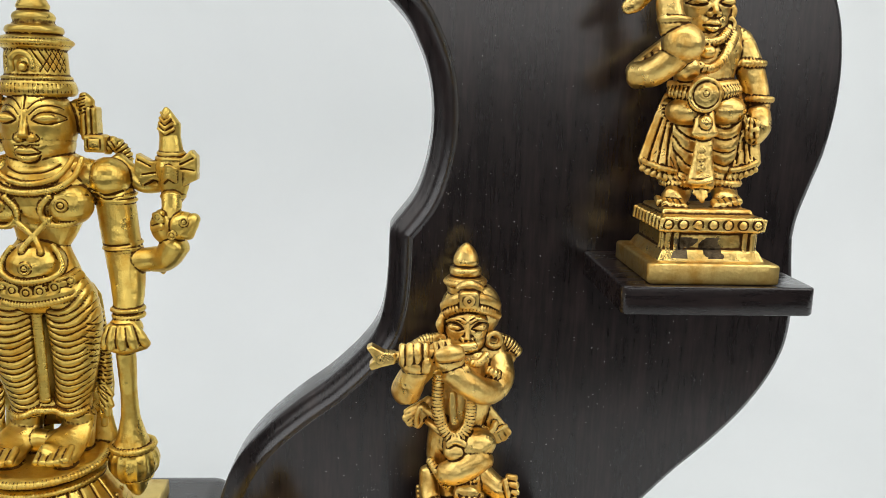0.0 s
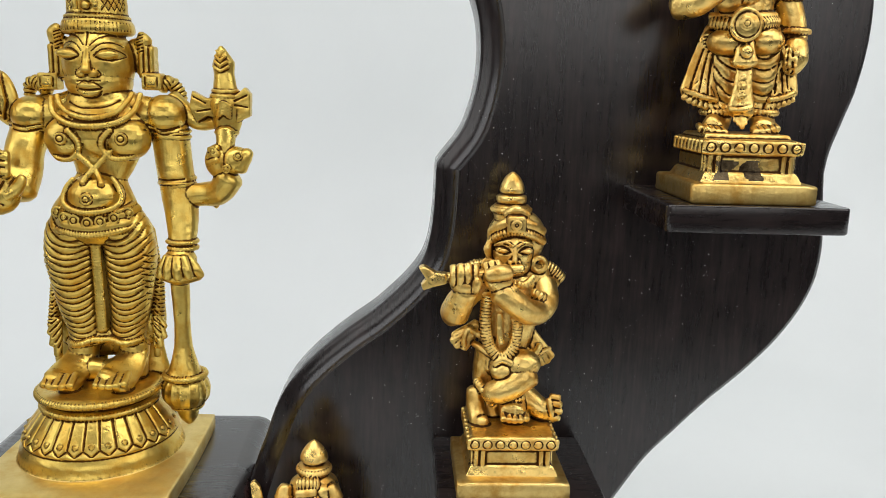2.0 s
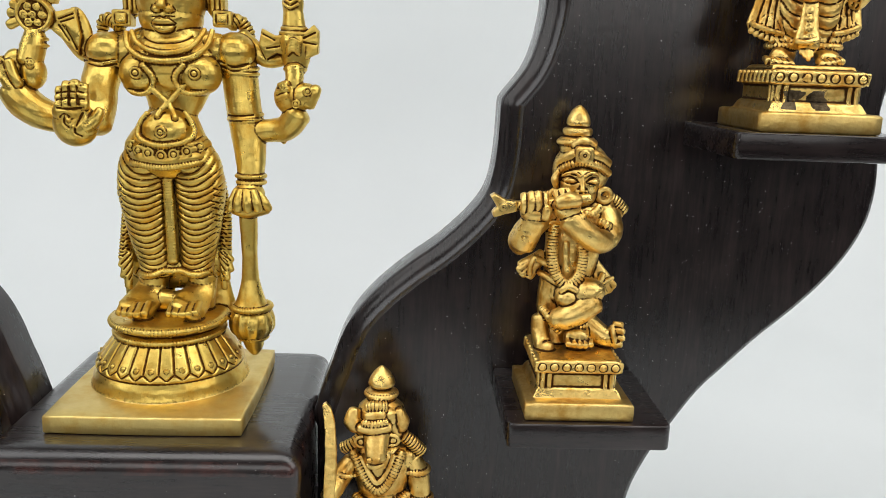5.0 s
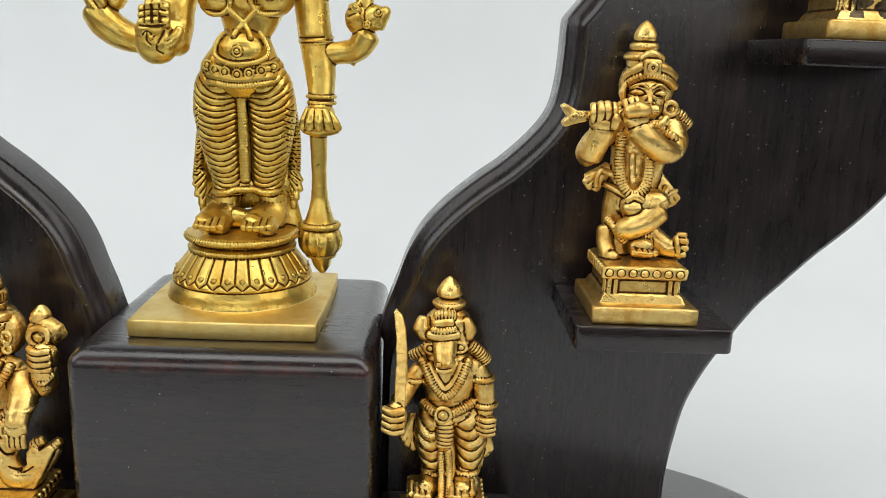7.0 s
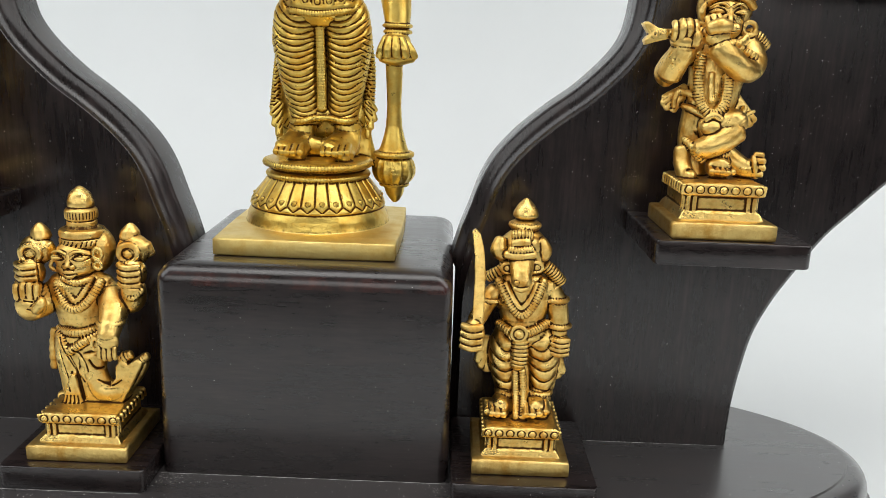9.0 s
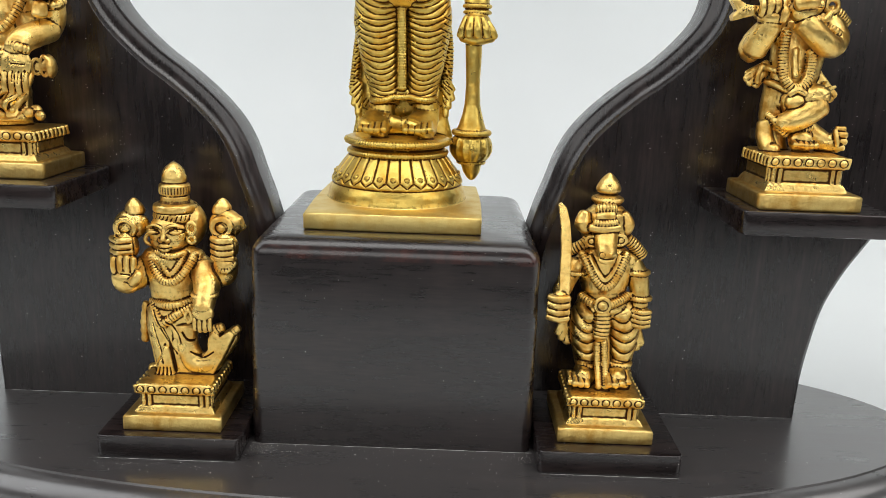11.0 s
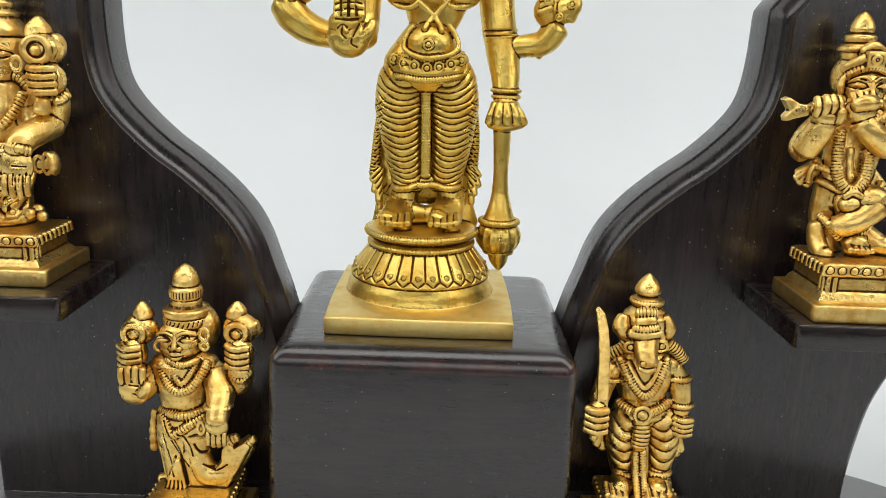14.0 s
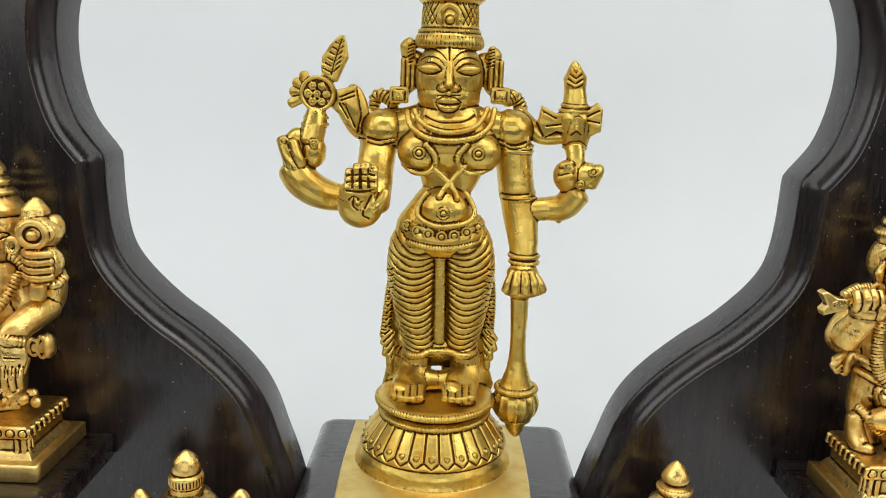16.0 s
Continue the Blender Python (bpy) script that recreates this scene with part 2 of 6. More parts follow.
def pedestal_block(h=0.0508, deep=0.097, top=0.077, r=0.0065, c=0.004):
    """A block with rounded upright edges and a larger round along its top edge."""
    bm = bmesh.new()
    rows = []
    for a in [None] + [radians(15 * k) for k in range(7)]:
        z, inset = (0.0, 0.0) if a is None else (top - r + r * math.sin(a), r - r * math.cos(a))
        row = []
        x1, y0, y1 = h - inset - 0.001 * z / top, inset, deep - inset
        for cx, cy, start in ((x1 - c, y1 - c, 0), (-x1 + c, y1 - c, 90), (-x1 + c, y0 + c, 180), (x1 - c, y0 + c, 270)):
            for k in range(7):
                b = radians(start + 15 * k)
                row.append(bm.verts.new((cx + c * math.cos(b), cy + c * math.sin(b), z)))
        rows.append(row)
    n = len(rows[0])
    for a, b in zip(rows, rows[1:]):
        for k in range(n):
            bm.faces.new((a[k], a[(k + 1) % n], b[(k + 1) % n], b[k]))
    bm.faces.new(rows[-1])
    bm.faces.new(rows[0][::-1])
    return smooth(part("pedestal_block", bm, WOOD_PEDESTAL, stand, "square pedestal block with rounded worn top edges"), 40)


pedestal_block()

INNER = [(0.0512, 0), (0.0512, 0.03), (0.0515, 0.06), (0.0555, 0.078), (0.0598, 0.0905), (0.0632, 0.1005), (0.0678, 0.109), (0.0752, 0.1175), (0.0852, 0.1262), (0.0955, 0.134),
         (0.106, 0.1443), (0.112, 0.153), (0.1146, 0.162), (0.1157, 0.173), (0.116, 0.1855)]
CUSP = [(0.116, 0.1855), (0.1228, 0.1945), (0.1263, 0.203), (0.1285, 0.213), (0.1291, 0.221), (0.1287, 0.229), (0.1273, 0.2365), (0.1241, 0.2452), (0.1181, 0.2554), (0.104, 0.268),
        (0.085, 0.28), (0.055, 0.294), (0.025, 0.31), (0, 0.325)]
OUTER = [(0.1598, 0), (0.1599, 0.008), (0.1603, 0.018), (0.1618, 0.031), (0.1648, 0.047), (0.1703, 0.0605), (0.1773, 0.0725), (0.1865, 0.0866), (0.1958, 0.0968), (0.206, 0.1075),
         (0.218, 0.1187), (0.2276, 0.1292), (0.2345, 0.1393), (0.2387, 0.1487), (0.2402, 0.1567), (0.2403, 0.1651), (0.2388, 0.178), (0.238, 0.1867)]
CROWN = [(0.238, 0.1867), (0.239, 0.1941), (0.242, 0.2041), (0.2453, 0.215), (0.2474, 0.2296), (0.2471, 0.2447), (0.2437, 0.2594), (0.232, 0.285), (0.205, 0.315), (0.15, 0.345), (0.08, 0.37), (0, 0.385)]
FRONT, BACK = 0.037, 0.0570


def offset(line, d):
    out = []
    for i, p in enumerate(line):
        q, r = line[max(i - 1, 0)], line[min(i + 1, len(line) - 1)]
        t = (r - q).normalized()
        out.append(p + Vector((t.y, -t.x)) * d)
    return out


def side_panel(sign):
    """A scrolled panel: flat front, coved and stepped inner edge, softly rounded outer edge."""
    bm = bmesh.new()
    inner = spline(INNER, 6)[:-1] + spline(CUSP, 6)
    outer = spline(OUTER, 6)[:-1] + spline(CROWN, 6)
    # inner edge profile: how far out from the face line towards the opening, and how deep
    ip = [(0.0028, 0.0), (0.0026, 0.0002)]
    for a in range(10, 91, 10):
        c, g = 1 - math.cos(radians(a)), math.sin(radians(a))
        ip.append((0.0026 - 0.0060 * (0.75 * c + 0.25 * a / 90), 0.0002 + 0.0044 * (0.75 * g + 0.25 * a / 90)))
    ip += [(-0.0039, 0.0048), (-0.0044, 0.0052), (-0.0046, 0.0060), (-0.0046, BACK - FRONT)]
    op = [(-0.0003, 0.0), (0.0, 0.0002), (0.0007, 0.0006), (0.0014, 0.0015), (0.0018, 0.0028), (0.0019, 0.004), (0.0019, BACK - FRONT)]

    def ring(line, prof, clamp):
        rows = []
        for d, dy in prof:
            row = []
            for p in offset(line, d):
                x = max(p.x, 0.0) if p.y > 0.25 else (max(p.x, 0.0509) if p.y < 0.07 else p.x)
                row.append(bm.verts.new((sign * x, FRONT + dy, max(p.y, 0.0))))
            rows.append(row)
        for a, b in zip(rows, rows[1:]):
            for k in range(len(a) - 1):
                f = (a[k], a[k + 1], b[k + 1], b[k])
                bm.faces.new(f if (sign > 0) == (clamp == 0) else f[::-1])
        return rows[0], rows[-1]

    # towards the opening is the left of the inner line as it climbs
    i0, i1 = ring(inner, [(d, y) for d, y in ip], 0)
    o0, o1 = ring(outer, op, 1)
    bm.faces.new(i0 + o0[::-1])
    bm.faces.new((i1 + o1[::-1])[::-1])
    bm.faces.new((i0[0], o0[0], o1[0], i1[0]))
    bmesh.ops.remove_doubles(bm, verts=bm.verts, dist=1e-6)
    bmesh.ops.recalc_face_normals(bm, faces=bm.faces)
    return smooth(part("side_panel", bm, WOOD, stand, "scrolled side panel with coved edge"), 28)


side_panel(1)
side_panel(-1)


def shelf(x0, x1, z0, z1, y0):
    return smooth(part("shelf", block(x0, x1, y0, FRONT, z0, z1, 0.0006, 0.0022, 3), WOOD_ACROSS, stand, "small rectangular shelf"))


shelf(0.1128, 0.1622, 0.0858, 0.0938, -0.0100)
shelf(-0.1600, -0.1108, 0.0855, 0.0934, -0.0084)
shelf(0.1720, 0.2232, 0.1742, 0.1818, -0.0096)
shelf(0.0516, 0.1012, 0.0, 0.0082, -0.0142)
shelf(-0.1010, -0.0516, 0.0, 0.0082, -0.0142)


# ---- pale dust: crumbs round the pedestal's foot; thin pale strips for the bright joint lines ----
def dust_material():
    m, nt, b = material("pale_dust")
    b.inputs["Base Color"].default_value = (0.55, 0.54, 0.52, 1)
    b.inputs["Roughness"].default_value = 0.9
    return m


def dust():
    rng = random.Random(4)
    verts, faces = [], []

    def crumb(x, y, z, s):
        k = len(verts)
        t = rng.random() * 6.28
        for a in (t, t + 2.1, t + 4.2):
            verts.append((x + s * math.cos(a) * rng.uniform(0.6, 1.3), y + s * math.sin(a) * rng.uniform(0.6, 1.3), z))
        verts.append((x, y, z + s * 0.9))
        faces.extend(((k, k + 1, k + 3), (k + 1, k + 2, k + 3), (k + 2, k, k + 3), (k + 2, k + 1, k)))

    for cx, cy, sx, sy, n in ((-0.047, -0.004, 0.006, 0.0022, 190), (0.05, -0.004, 0.005, 0.002, 100), (-0.075, -0.018, 0.02, 0.0025, 110), (0.0, -0.004, 0.04, 0.003, 90), (0.078, -0.019, 0.02, 0.003, 30), (-0.03, -0.02, 0.05, 0.006, 40),
                              (-0.11, 0.02, 0.03, 0.012, 30), (0.13, 0.015, 0.02, 0.014, 30)):
        for _ in range(n):
            x, y = rng.gauss(cx, sx), rng.gauss(cy, sy)
            if ((x / 0.2) ** 2 + ((y - 0.036) / 0.066) ** 2 < 1) and not (abs(x) < 0.0512 and y > -0.0004) and not (0.051 < abs(x) < 0.1016 and y > -0.0146) and y < 0.0366:
                crumb(x, y, 0.0, rng.choice((0.00007, 0.0001, 0.0001, 0.00016, 0.00024)))
    for x0, x1, y0, z0, top in ((0.1128, 0.162, -0.01, 0.0938, 130), (0.172, 0.2232, -0.0096, 0.1818, 150), (-0.16, -0.1108, -0.0084, 0.0934, 90), (0.0516, 0.1012, -0.0142, 0.0082, 60), (-0.101, -0.0516, -0.0142, 0.0082, 60)):
        for _ in range(top):
            x, y = rng.uniform(x0 + 0.002, x1 - 0.002), rng.uniform(y0 + 0.002, FRONT - 0.001)
            crumb(x, y, z0, rng.choice((0.00006, 0.00009, 0.00012)))
    # specks that cling to the upright faces
    def speck(x, y, z, s):
        k = len(verts)
        t = rng.random() * 6.28
        for a in (t, t + 2.1, t + 4.2):
            verts.append((x + s * math.cos(a) * rng.uniform(0.5, 1.4), y, z + s * math.sin(a) * rng.uniform(0.5, 1.4)))
        verts.append((x, y - s * 0.8, z))
        faces.extend(((k + 1, k, k + 3), (k + 2, k + 1, k + 3), (k, k + 2, k + 3), (k, k + 1, k + 2)))

    def between(x, z):
        lines = INNER + CUSP, OUTER + CROWN
        edge = []
        for line in lines:
            for (xa, za), (xb, zb) in zip(line, line[1:]):
                if za <= z <= zb and zb > za:
                    edge.append(xa + (xb - xa) * (z - za) / (zb - za))
                    break
        return len(edge) == 2 and edge[0] + 0.004 < abs(x) < edge[1] - 0.003

    sizes = (0.00007, 0.00007, 0.00009, 0.00009, 0.00012, 0.00012, 0.00017, 0.00024)
    for sign in (1, -1):
        for _ in range(330):
            x, z = rng.uniform(0.055, 0.245), rng.uniform(0.002, 0.26)
            if between(x, z):
                speck(sign * x, FRONT, z, rng.choice(sizes))
        for cx, cz, spread, n in ((0.133, 0.192, 0.009, 60), (0.15, 0.17, 0.008, 40), (0.112, 0.1, 0.006, 45), (0.165, 0.1, 0.008, 40), (0.2, 0.165, 0.016, 50), (0.1, 0.06, 0.012, 40), (0.14, 0.13, 0.012, 40), (0.19, 0.14, 0.01, 30)):
            for _ in range(n):
                x, z = rng.gauss(cx, spread), rng.gauss(cz, spread)
                if between(x, z):
                    speck(sign * x, FRONT, z, rng.choice(sizes))
    for _ in range(60):
        speck(rng.uniform(-0.047, 0.047), 0.0, rng.uniform(0.002, 0.066), rng.choice(sizes[:6]))
    # bright joint lines put in as thin pale strips, broken here and there
    for (xa, ya), (xb, yb), z in (((-0.0508, -0.0003), (0.0508, -0.0003), 0.0), ((-0.158, FRONT - 0.0004), (-0.102, FRONT - 0.0004), 0.0), ((0.102, FRONT - 0.0004), (0.158, FRONT - 0.0004), 0.0),
                                  ((-0.1005, -0.0145), (-0.053, -0.0145), 0.0), ((0.053, -0.0145), (0.1005, -0.0145), 0.0)):
        n = 60
        for i in range(n):
            if rng.random() < 0.06:
                continue
            a, b = i / n, (i + 1) / n
            k, w = len(verts), rng.uniform(0.00004, 0.00008)
            xs, xe, y = xa + (xb - xa) * a, xa + (xb - xa) * b, ya
            verts.extend([(xs, y - w, z), (xe, y - w, z), (xe, y + 0.0001, z), (xs, y + 0.0001, z), (xs, y, z + w), (xe, y, z + w)])
            faces.extend(((k, k + 1, k + 5, k + 4), (k + 1, k + 2, k + 5), (k + 2, k + 3, k + 4, k + 5), (k + 3, k, k + 4), (k + 3, k + 2, k + 1, k)))
    me = bpy.data.meshes.new("dust")
    me.from_pydata(verts, [], faces)
    me.materials.append(dust_material())
    return tagged(new("dust", me), "pale dust crumbs scattered on the dark wood, with thin pale strips along its joints", "dust", kind="stuff")


dust()



# ---- modelling of the cast statues: soft forms in millimetres, melted into one skin ----
class Clay:
    def __init__(self):
        self.v, self.f, self.cuts, self.solid = [], [], [], []

    def grid(self, rows, closed=True):
        """Rows of points joined to a skin, with both ends capped."""
        base, n = len(self.v), len(rows[0])
        for r in rows:
            self.v.extend(r)
        for i in range(len(rows) - 1):
            a, b = base + i * n, base + (i + 1) * n
            for k in range(n):
                l = (k + 1) % n
                self.f.append((a + k, a + l, b + l, b + k))
        self.f.append(tuple(base + k for k in range(n))[::-1])
        last = base + (len(rows) - 1) * n
        self.f.append(tuple(last + k for k in range(n)))

    def tube(self, pts, radii, flat=1.0, n=20, rope=0.0, depth=0.28, steps=7, round_ends=True, fold=0.0, sag=0.0, groove=0.1, slant=0.0):
        """A rounded limb through pts. flat: its depth against its width. rope: length of one twist, for corded work.
        fold: spacing of cloth folds cut round it, hanging by sag at the front, groove deep against its radius."""
        if 0 < rope < 2:
            # cords are cut fine
            rope, depth = max(0.78 * rope, 0.95), 0.85 * depth
        p = [Vector(q) for q in spline(pts, steps)] if len(pts) > 1 else [Vector(pts[0])]
        radii = list(radii) if isinstance(radii, (list, tuple)) else [radii] * len(pts)
        m = len(p) - 1
        rad = [radii[min(int(i * (len(radii) - 1) / m), len(radii) - 2)] * (1 - (i * (len(radii) - 1) / m) % 1 if i < m else 0)
               + radii[min(int(i * (len(radii) - 1) / m) + 1, len(radii) - 1)] * ((i * (len(radii) - 1) / m) % 1 if i < m else 1) for i in range(m + 1)]
        if rope or fold:
            length = [0.0]
            for a, b in zip(p, p[1:]):
                length.append(length[-1] + (b - a).length)
            count = max(int(length[-1] / (rope or fold) * (6 if rope else 10)), 8)
            at = [length[-1] * k / count for k in range(count + 1)]
            q, r2, j = [], [], 0
            for s in at:
                while j < m - 1 and length[j + 1] < s:
                    j += 1
                t = (s - length[j]) / max(length[j + 1] - length[j], 1e-9)
                q.append(p[j].lerp(p[j + 1], t))
                r2.append((rad[j] * (1 - t) + rad[j + 1] * t) * (1 - depth * (0.5 + 0.5 * math.cos(2 * math.pi * s / rope)) if rope else 1))
            p, rad, m = q, r2, count
        rows = []
        for i in range(m + 1):
            t = (p[min(i + 1, m)] - p[max(i - 1, 0)]).normalized()
            s = t.cross(Vector((0, 1, 0)))
            s = s.normalized() if s.length > 0.15 else t.cross(Vector((1, 0, 0))).normalized()
            d = s.cross(t)
            ring = lambda c, r: [c + s * (r * math.cos(2 * math.pi * k / n)) + d * (r * flat * math.sin(2 * math.pi * k / n)) for k in range(n)]
            r = rad[i]
            if fold:
                row, run = [], at[i]
                for k in range(n):
                    a = 2 * math.pi * k / n
                    v = s * (r * math.cos(a)) + d * (r * flat * math.sin(a))
                    front = -v.y / max(r * flat, 1e-6)
                    front = front * abs(front)
                    cut = abs(math.sin(math.pi * (run - sag * front - slant * math.cos(a) + 0.25 * math.sin(run * 1.3)) / fold))
                    row.append(p[i] + v * (1 - groove * (0.2 + 0.8 * max(front, 0) ** 0.6) * (1 - cut ** 0.5)))
                rows.append(row)
                continue
            if i == 0 and round_ends:
                rows += [ring(p[0] - t * r * 0.5 * a, r * b) for a, b in ((1, 0.25), (0.8, 0.6), (0.45, 0.87))]
            rows.append(ring(p[i], r))
            if i == m and round_ends:
                rows += [ring(p[m] + t * r * 0.5 * a, r * b) for a, b in ((0.45, 0.87), (0.8, 0.6), (1, 0.25))]
        self.grid(rows)

    def ball(self, c, r, turn=(0, 0, 0), n=28):
        r = r if isinstance(r, (tuple, list)) else (r, r, r)
        e = Euler([radians(a) for a in turn]).to_matrix()
        c = Vector(c)
        rows = []
        for i in range(1, n // 2):
            a = math.pi * i / (n // 2)
            rows.append([c + e @ Vector((r[0] * math.sin(a) * math.cos(2 * math.pi * k / n), r[1] * math.sin(a) * math.sin(2 * math.pi * k / n), -r[2] * math.cos(a))) for k in range(n)])
        self.grid(rows)

    def lathe(self, c, prof, deep=1.0, n=48, flutes=0, amp=0.0, lean=0.0):
        """A turned form round an upright axis: prof holds radius and height over c."""
        c = Vector(c)
        rows = []
        for r, z in [(q.x, q.y) for q in spline(prof, 3)]:
            row = []
            r = max(r, 0.05)
            for k in range(n):
                a = 2 * math.pi * k / n
                q = r * (1 + (amp * math.cos(flutes * a) if flutes else 0))
                row.append(c + Vector((q * math.cos(a) + lean * z, q * deep * math.sin(a), z)))
            rows.append(row)
        self.grid(rows)

    def hoop(self, c, rx, ry, r, rope=0.0, tilt=0.0, upright=False):
        """A closed ring, lying flat or facing the front."""
        n = 40
        p = []
        for k in range(n + 1):
            a = 2 * math.pi * k / n
            p.append((c[0] + rx * math.cos(a), c[1], c[2] + ry * math.sin(a)) if upright else (c[0] + rx * math.cos(a), c[1] + ry * math.sin(a), c[2] + tilt * math.sin(a)))
        self.tube(p, r, rope=rope, n=8, steps=2, round_ends=False)

    def box(self, x0, x1, y0, y1, z0, z1, soft=0.6, taper=0.0, bulge=0.0):
        """A cast block with soft edges; taper narrows its top, bulge swells its sides."""
        n, rows = 10, []
        zs = [(z0, soft), (z0 + soft * 0.4, soft * 0.25), (z0 + soft, 0), ((z0 + z1) / 2, 0), (z1 - soft, 0), (z1 - soft * 0.4, soft * 0.25), (z1, soft)]
        for z, inset in zs:
            k = inset + taper * (z - z0) / (z1 - z0)
            a, b, c, d = x0 + k, x1 - k, y0 + k, y1 - k
            row = []
            for (p, q), (u, w) in zip(((a, c), (b, c), (b, d), (a, d)), ((b, c), (b, d), (a, d), (a, c))):
                for i in range(n):
                    t = i / n
                    nx, ny = (w - q), -(u - p)
                    ln = math.hypot(nx, ny)
                    g = bulge * math.sin(math.pi * t)
                    row.append(Vector((p + (u - p) * t + nx / ln * g, q + (w - q) * t + ny / ln * g, z)))
            rows.append(row)
        self.grid(rows)

    def slab(self, outline, y, thick, soft=0.5):
        """A flat cast leaf: an outline of x and z round depth y, with softened edges."""
        mx, mz = sum(p[0] for p in outline) / len(outline), sum(p[1] for p in outline) / len(outline)
        big = max(math.hypot(p[0] - mx, p[1] - mz) for p in outline)
        rows = []
        for dy, inset in ((-thick, soft), (-thick + soft * 0.4, soft * 0.25), (-thick + soft, 0), (thick, 0)):
            k = 1 - inset / big
            rows.append([Vector((mx + (p[0] - mx) * k, y + dy, mz + (p[1] - mz) * k)) for p in outline])
        self.grid(rows)

    def mark(self):
        return len(self.v), len(self.cuts)

    def push(self, since, dx, dy, dz=0.0, stay=None):
        """Shifts all that was modelled after a mark; what lies beyond stay to either side is left where it is."""
        def part_of(x):
            t = 0.0 if stay is None else min(max((abs(x) - stay) / 8, 0.0), 1.0)
            return 1 - t * t * (3 - 2 * t)

        for i in range(since[0], len(self.v)):
            v, k = Vector(self.v[i]), part_of(self.v[i][0])
            self.v[i] = v + Vector((dx, dy, dz)) * k
        for i in range(since[1], len(self.cuts)):
            q = self.cuts[i]
            k = part_of(q[0])
            self.cuts[i] = (q[0] + dx * k, q[1] + dy * k, q[2] + dz * k, *q[3:])

    def plate(self, x0, x1, y0, y1, z0, z1, soft=0.6, bulge=0.0):
        """The square plate under the foot, joined whole to the finished skin."""
        whole = Clay()
        whole.box(x0, x1, y0, y1, z0, z1, soft, bulge=bulge)
        self.solid.append(whole)

    def studs(self, pts, r, ring=0.0):
        for p in pts:
            self.ball(p, (r, r * 0.8, r), n=10)
            if ring:
                self.hoop((p[0], p[1] - 0.1, p[2]), ring, ring, ring * 0.22, upright=True)

    def pleats(self, top, bottom, half, n, sag, r, bulge, slant=0.0):
        """Folds of cloth hung round a leg, from top to bottom."""
        a, b = Vector(top), Vector(bottom)
        for i in range(n):
            t = i / max(n - 1, 1)
            c = a.lerp(b, t)
            h = half[0] * (1 - t) + half[1] * t
            pts = []
            for k in range(-4, 5):
                s = k / 4
                pts.append((c.x + s * h, c.y + 0.5 * r + bulge * (1 - math.sqrt(max(1 - 0.99 * s * s, 0))) * 1.0, c.z - sag * (1 - s * s) + slant * s))
            self.tube(pts, [r * 0.5, r, r * 1.1, r, r * 0.5], n=8, steps=2)

    def fan(self, root, tips, r0, r1, flat=0.6):
        for q in tips:
            self.tube([root, Vector(root).lerp(Vector(q), 0.5), q], [r0, (r0 + r1) / 2, r1], flat, n=10)

    def face(self, c, w, deep, tall=1.0, fine=False, lift=0.0):
        """A calm face, w half its width, deep its front's depth before c: full cheeks, almond eyes under two engraved arcs, small full lips."""
        x, y, z = c
        line = 0.36 if fine else 0.4

        def at(u, v, out=0.0):
            return (x + u * w, y - deep * math.sqrt(max(1 - 0.5 * u * u - 0.26 * v * v, 0.05)) - out, z + v * w * tall)

        def arc(pts, wide=line, d=line):
            self.cut([at(*p) for p in pts], wide, d, 5.0)

        self.ball(c, (w, deep, w * 1.16 * tall), n=40)
        self.ball((x, y - deep * 0.05, z - 0.5 * w * tall), (w * 0.94, deep * 0.92, w * 0.74 * tall), n=40)
        up = 0.2 + lift
        for s in (-1, 1):
            self.ball(at(s * 0.56, up, -w * 0.05), (w * 0.32, w * 0.2, w * 0.145), turn=(0, s * -4, 0), n=20)
            arc([(s * 0.2, up - 0.04), (s * 0.36, up + 0.12), (s * 0.58, up + 0.17), (s * 0.8, up + 0.1), (s * 0.94, up - 0.02)])
            arc([(s * 0.2, up - 0.04), (s * 0.38, up - 0.13), (s * 0.6, up - 0.16), (s * 0.82, up - 0.1), (s * 0.94, up - 0.02)])
            if fine:
                arc([(s * 0.15, up + 0.1), (s * 0.34, up + 0.29), (s * 0.6, up + 0.34), (s * 0.84, up + 0.25), (s * 0.97, up + 0.1)])
                arc([(s * 0.1, up + 0.26), (s * 0.3, up + 0.47), (s * 0.6, up + 0.54), (s * 0.88, up + 0.4)])
                arc([(s * 0.3, -0.2), (s * 0.36, -0.31), (s * 0.25, -0.42)], 0.34, 0.3)
            else:
                self.tube([at(s * 0.12, up + 0.24, -w * 0.03), at(s * 0.36, up + 0.38, -w * 0.03), at(s * 0.64, up + 0.36, -w * 0.03), at(s * 0.92, up + 0.18, -w * 0.08)], [w * 0.05, w * 0.075, w * 0.07, w * 0.05], n=8)
            self.ball(at(s * 0.17, -0.29, -w * 0.02), (w * 0.13, w * 0.12, w * 0.11), n=12)
        self.tube([at(0, 0.36 + lift, -w * 0.1), at(0, 0.06, -w * 0.02), at(0, -0.22, w * 0.09)], [w * 0.07, w * 0.1, w * 0.14], n=14)
        lip = w * (0.1 if fine else 0.11)
        self.tube([at(-0.32, -0.68, -w * 0.03), at(-0.12, -0.63, w * 0.02), at(0.12, -0.63, w * 0.02), at(0.32, -0.68, -w * 0.03)], [lip * 0.5, lip, lip, lip * 0.5], n=12)
        self.tube([at(-0.27, -0.78, -w * 0.03), at(-0.1, -0.84, w * 0.03), at(0.1, -0.84, w * 0.03), at(0.27, -0.78, -w * 0.03)], [lip * 0.5, lip * 1.05, lip * 1.05, lip * 0.5], n=12)
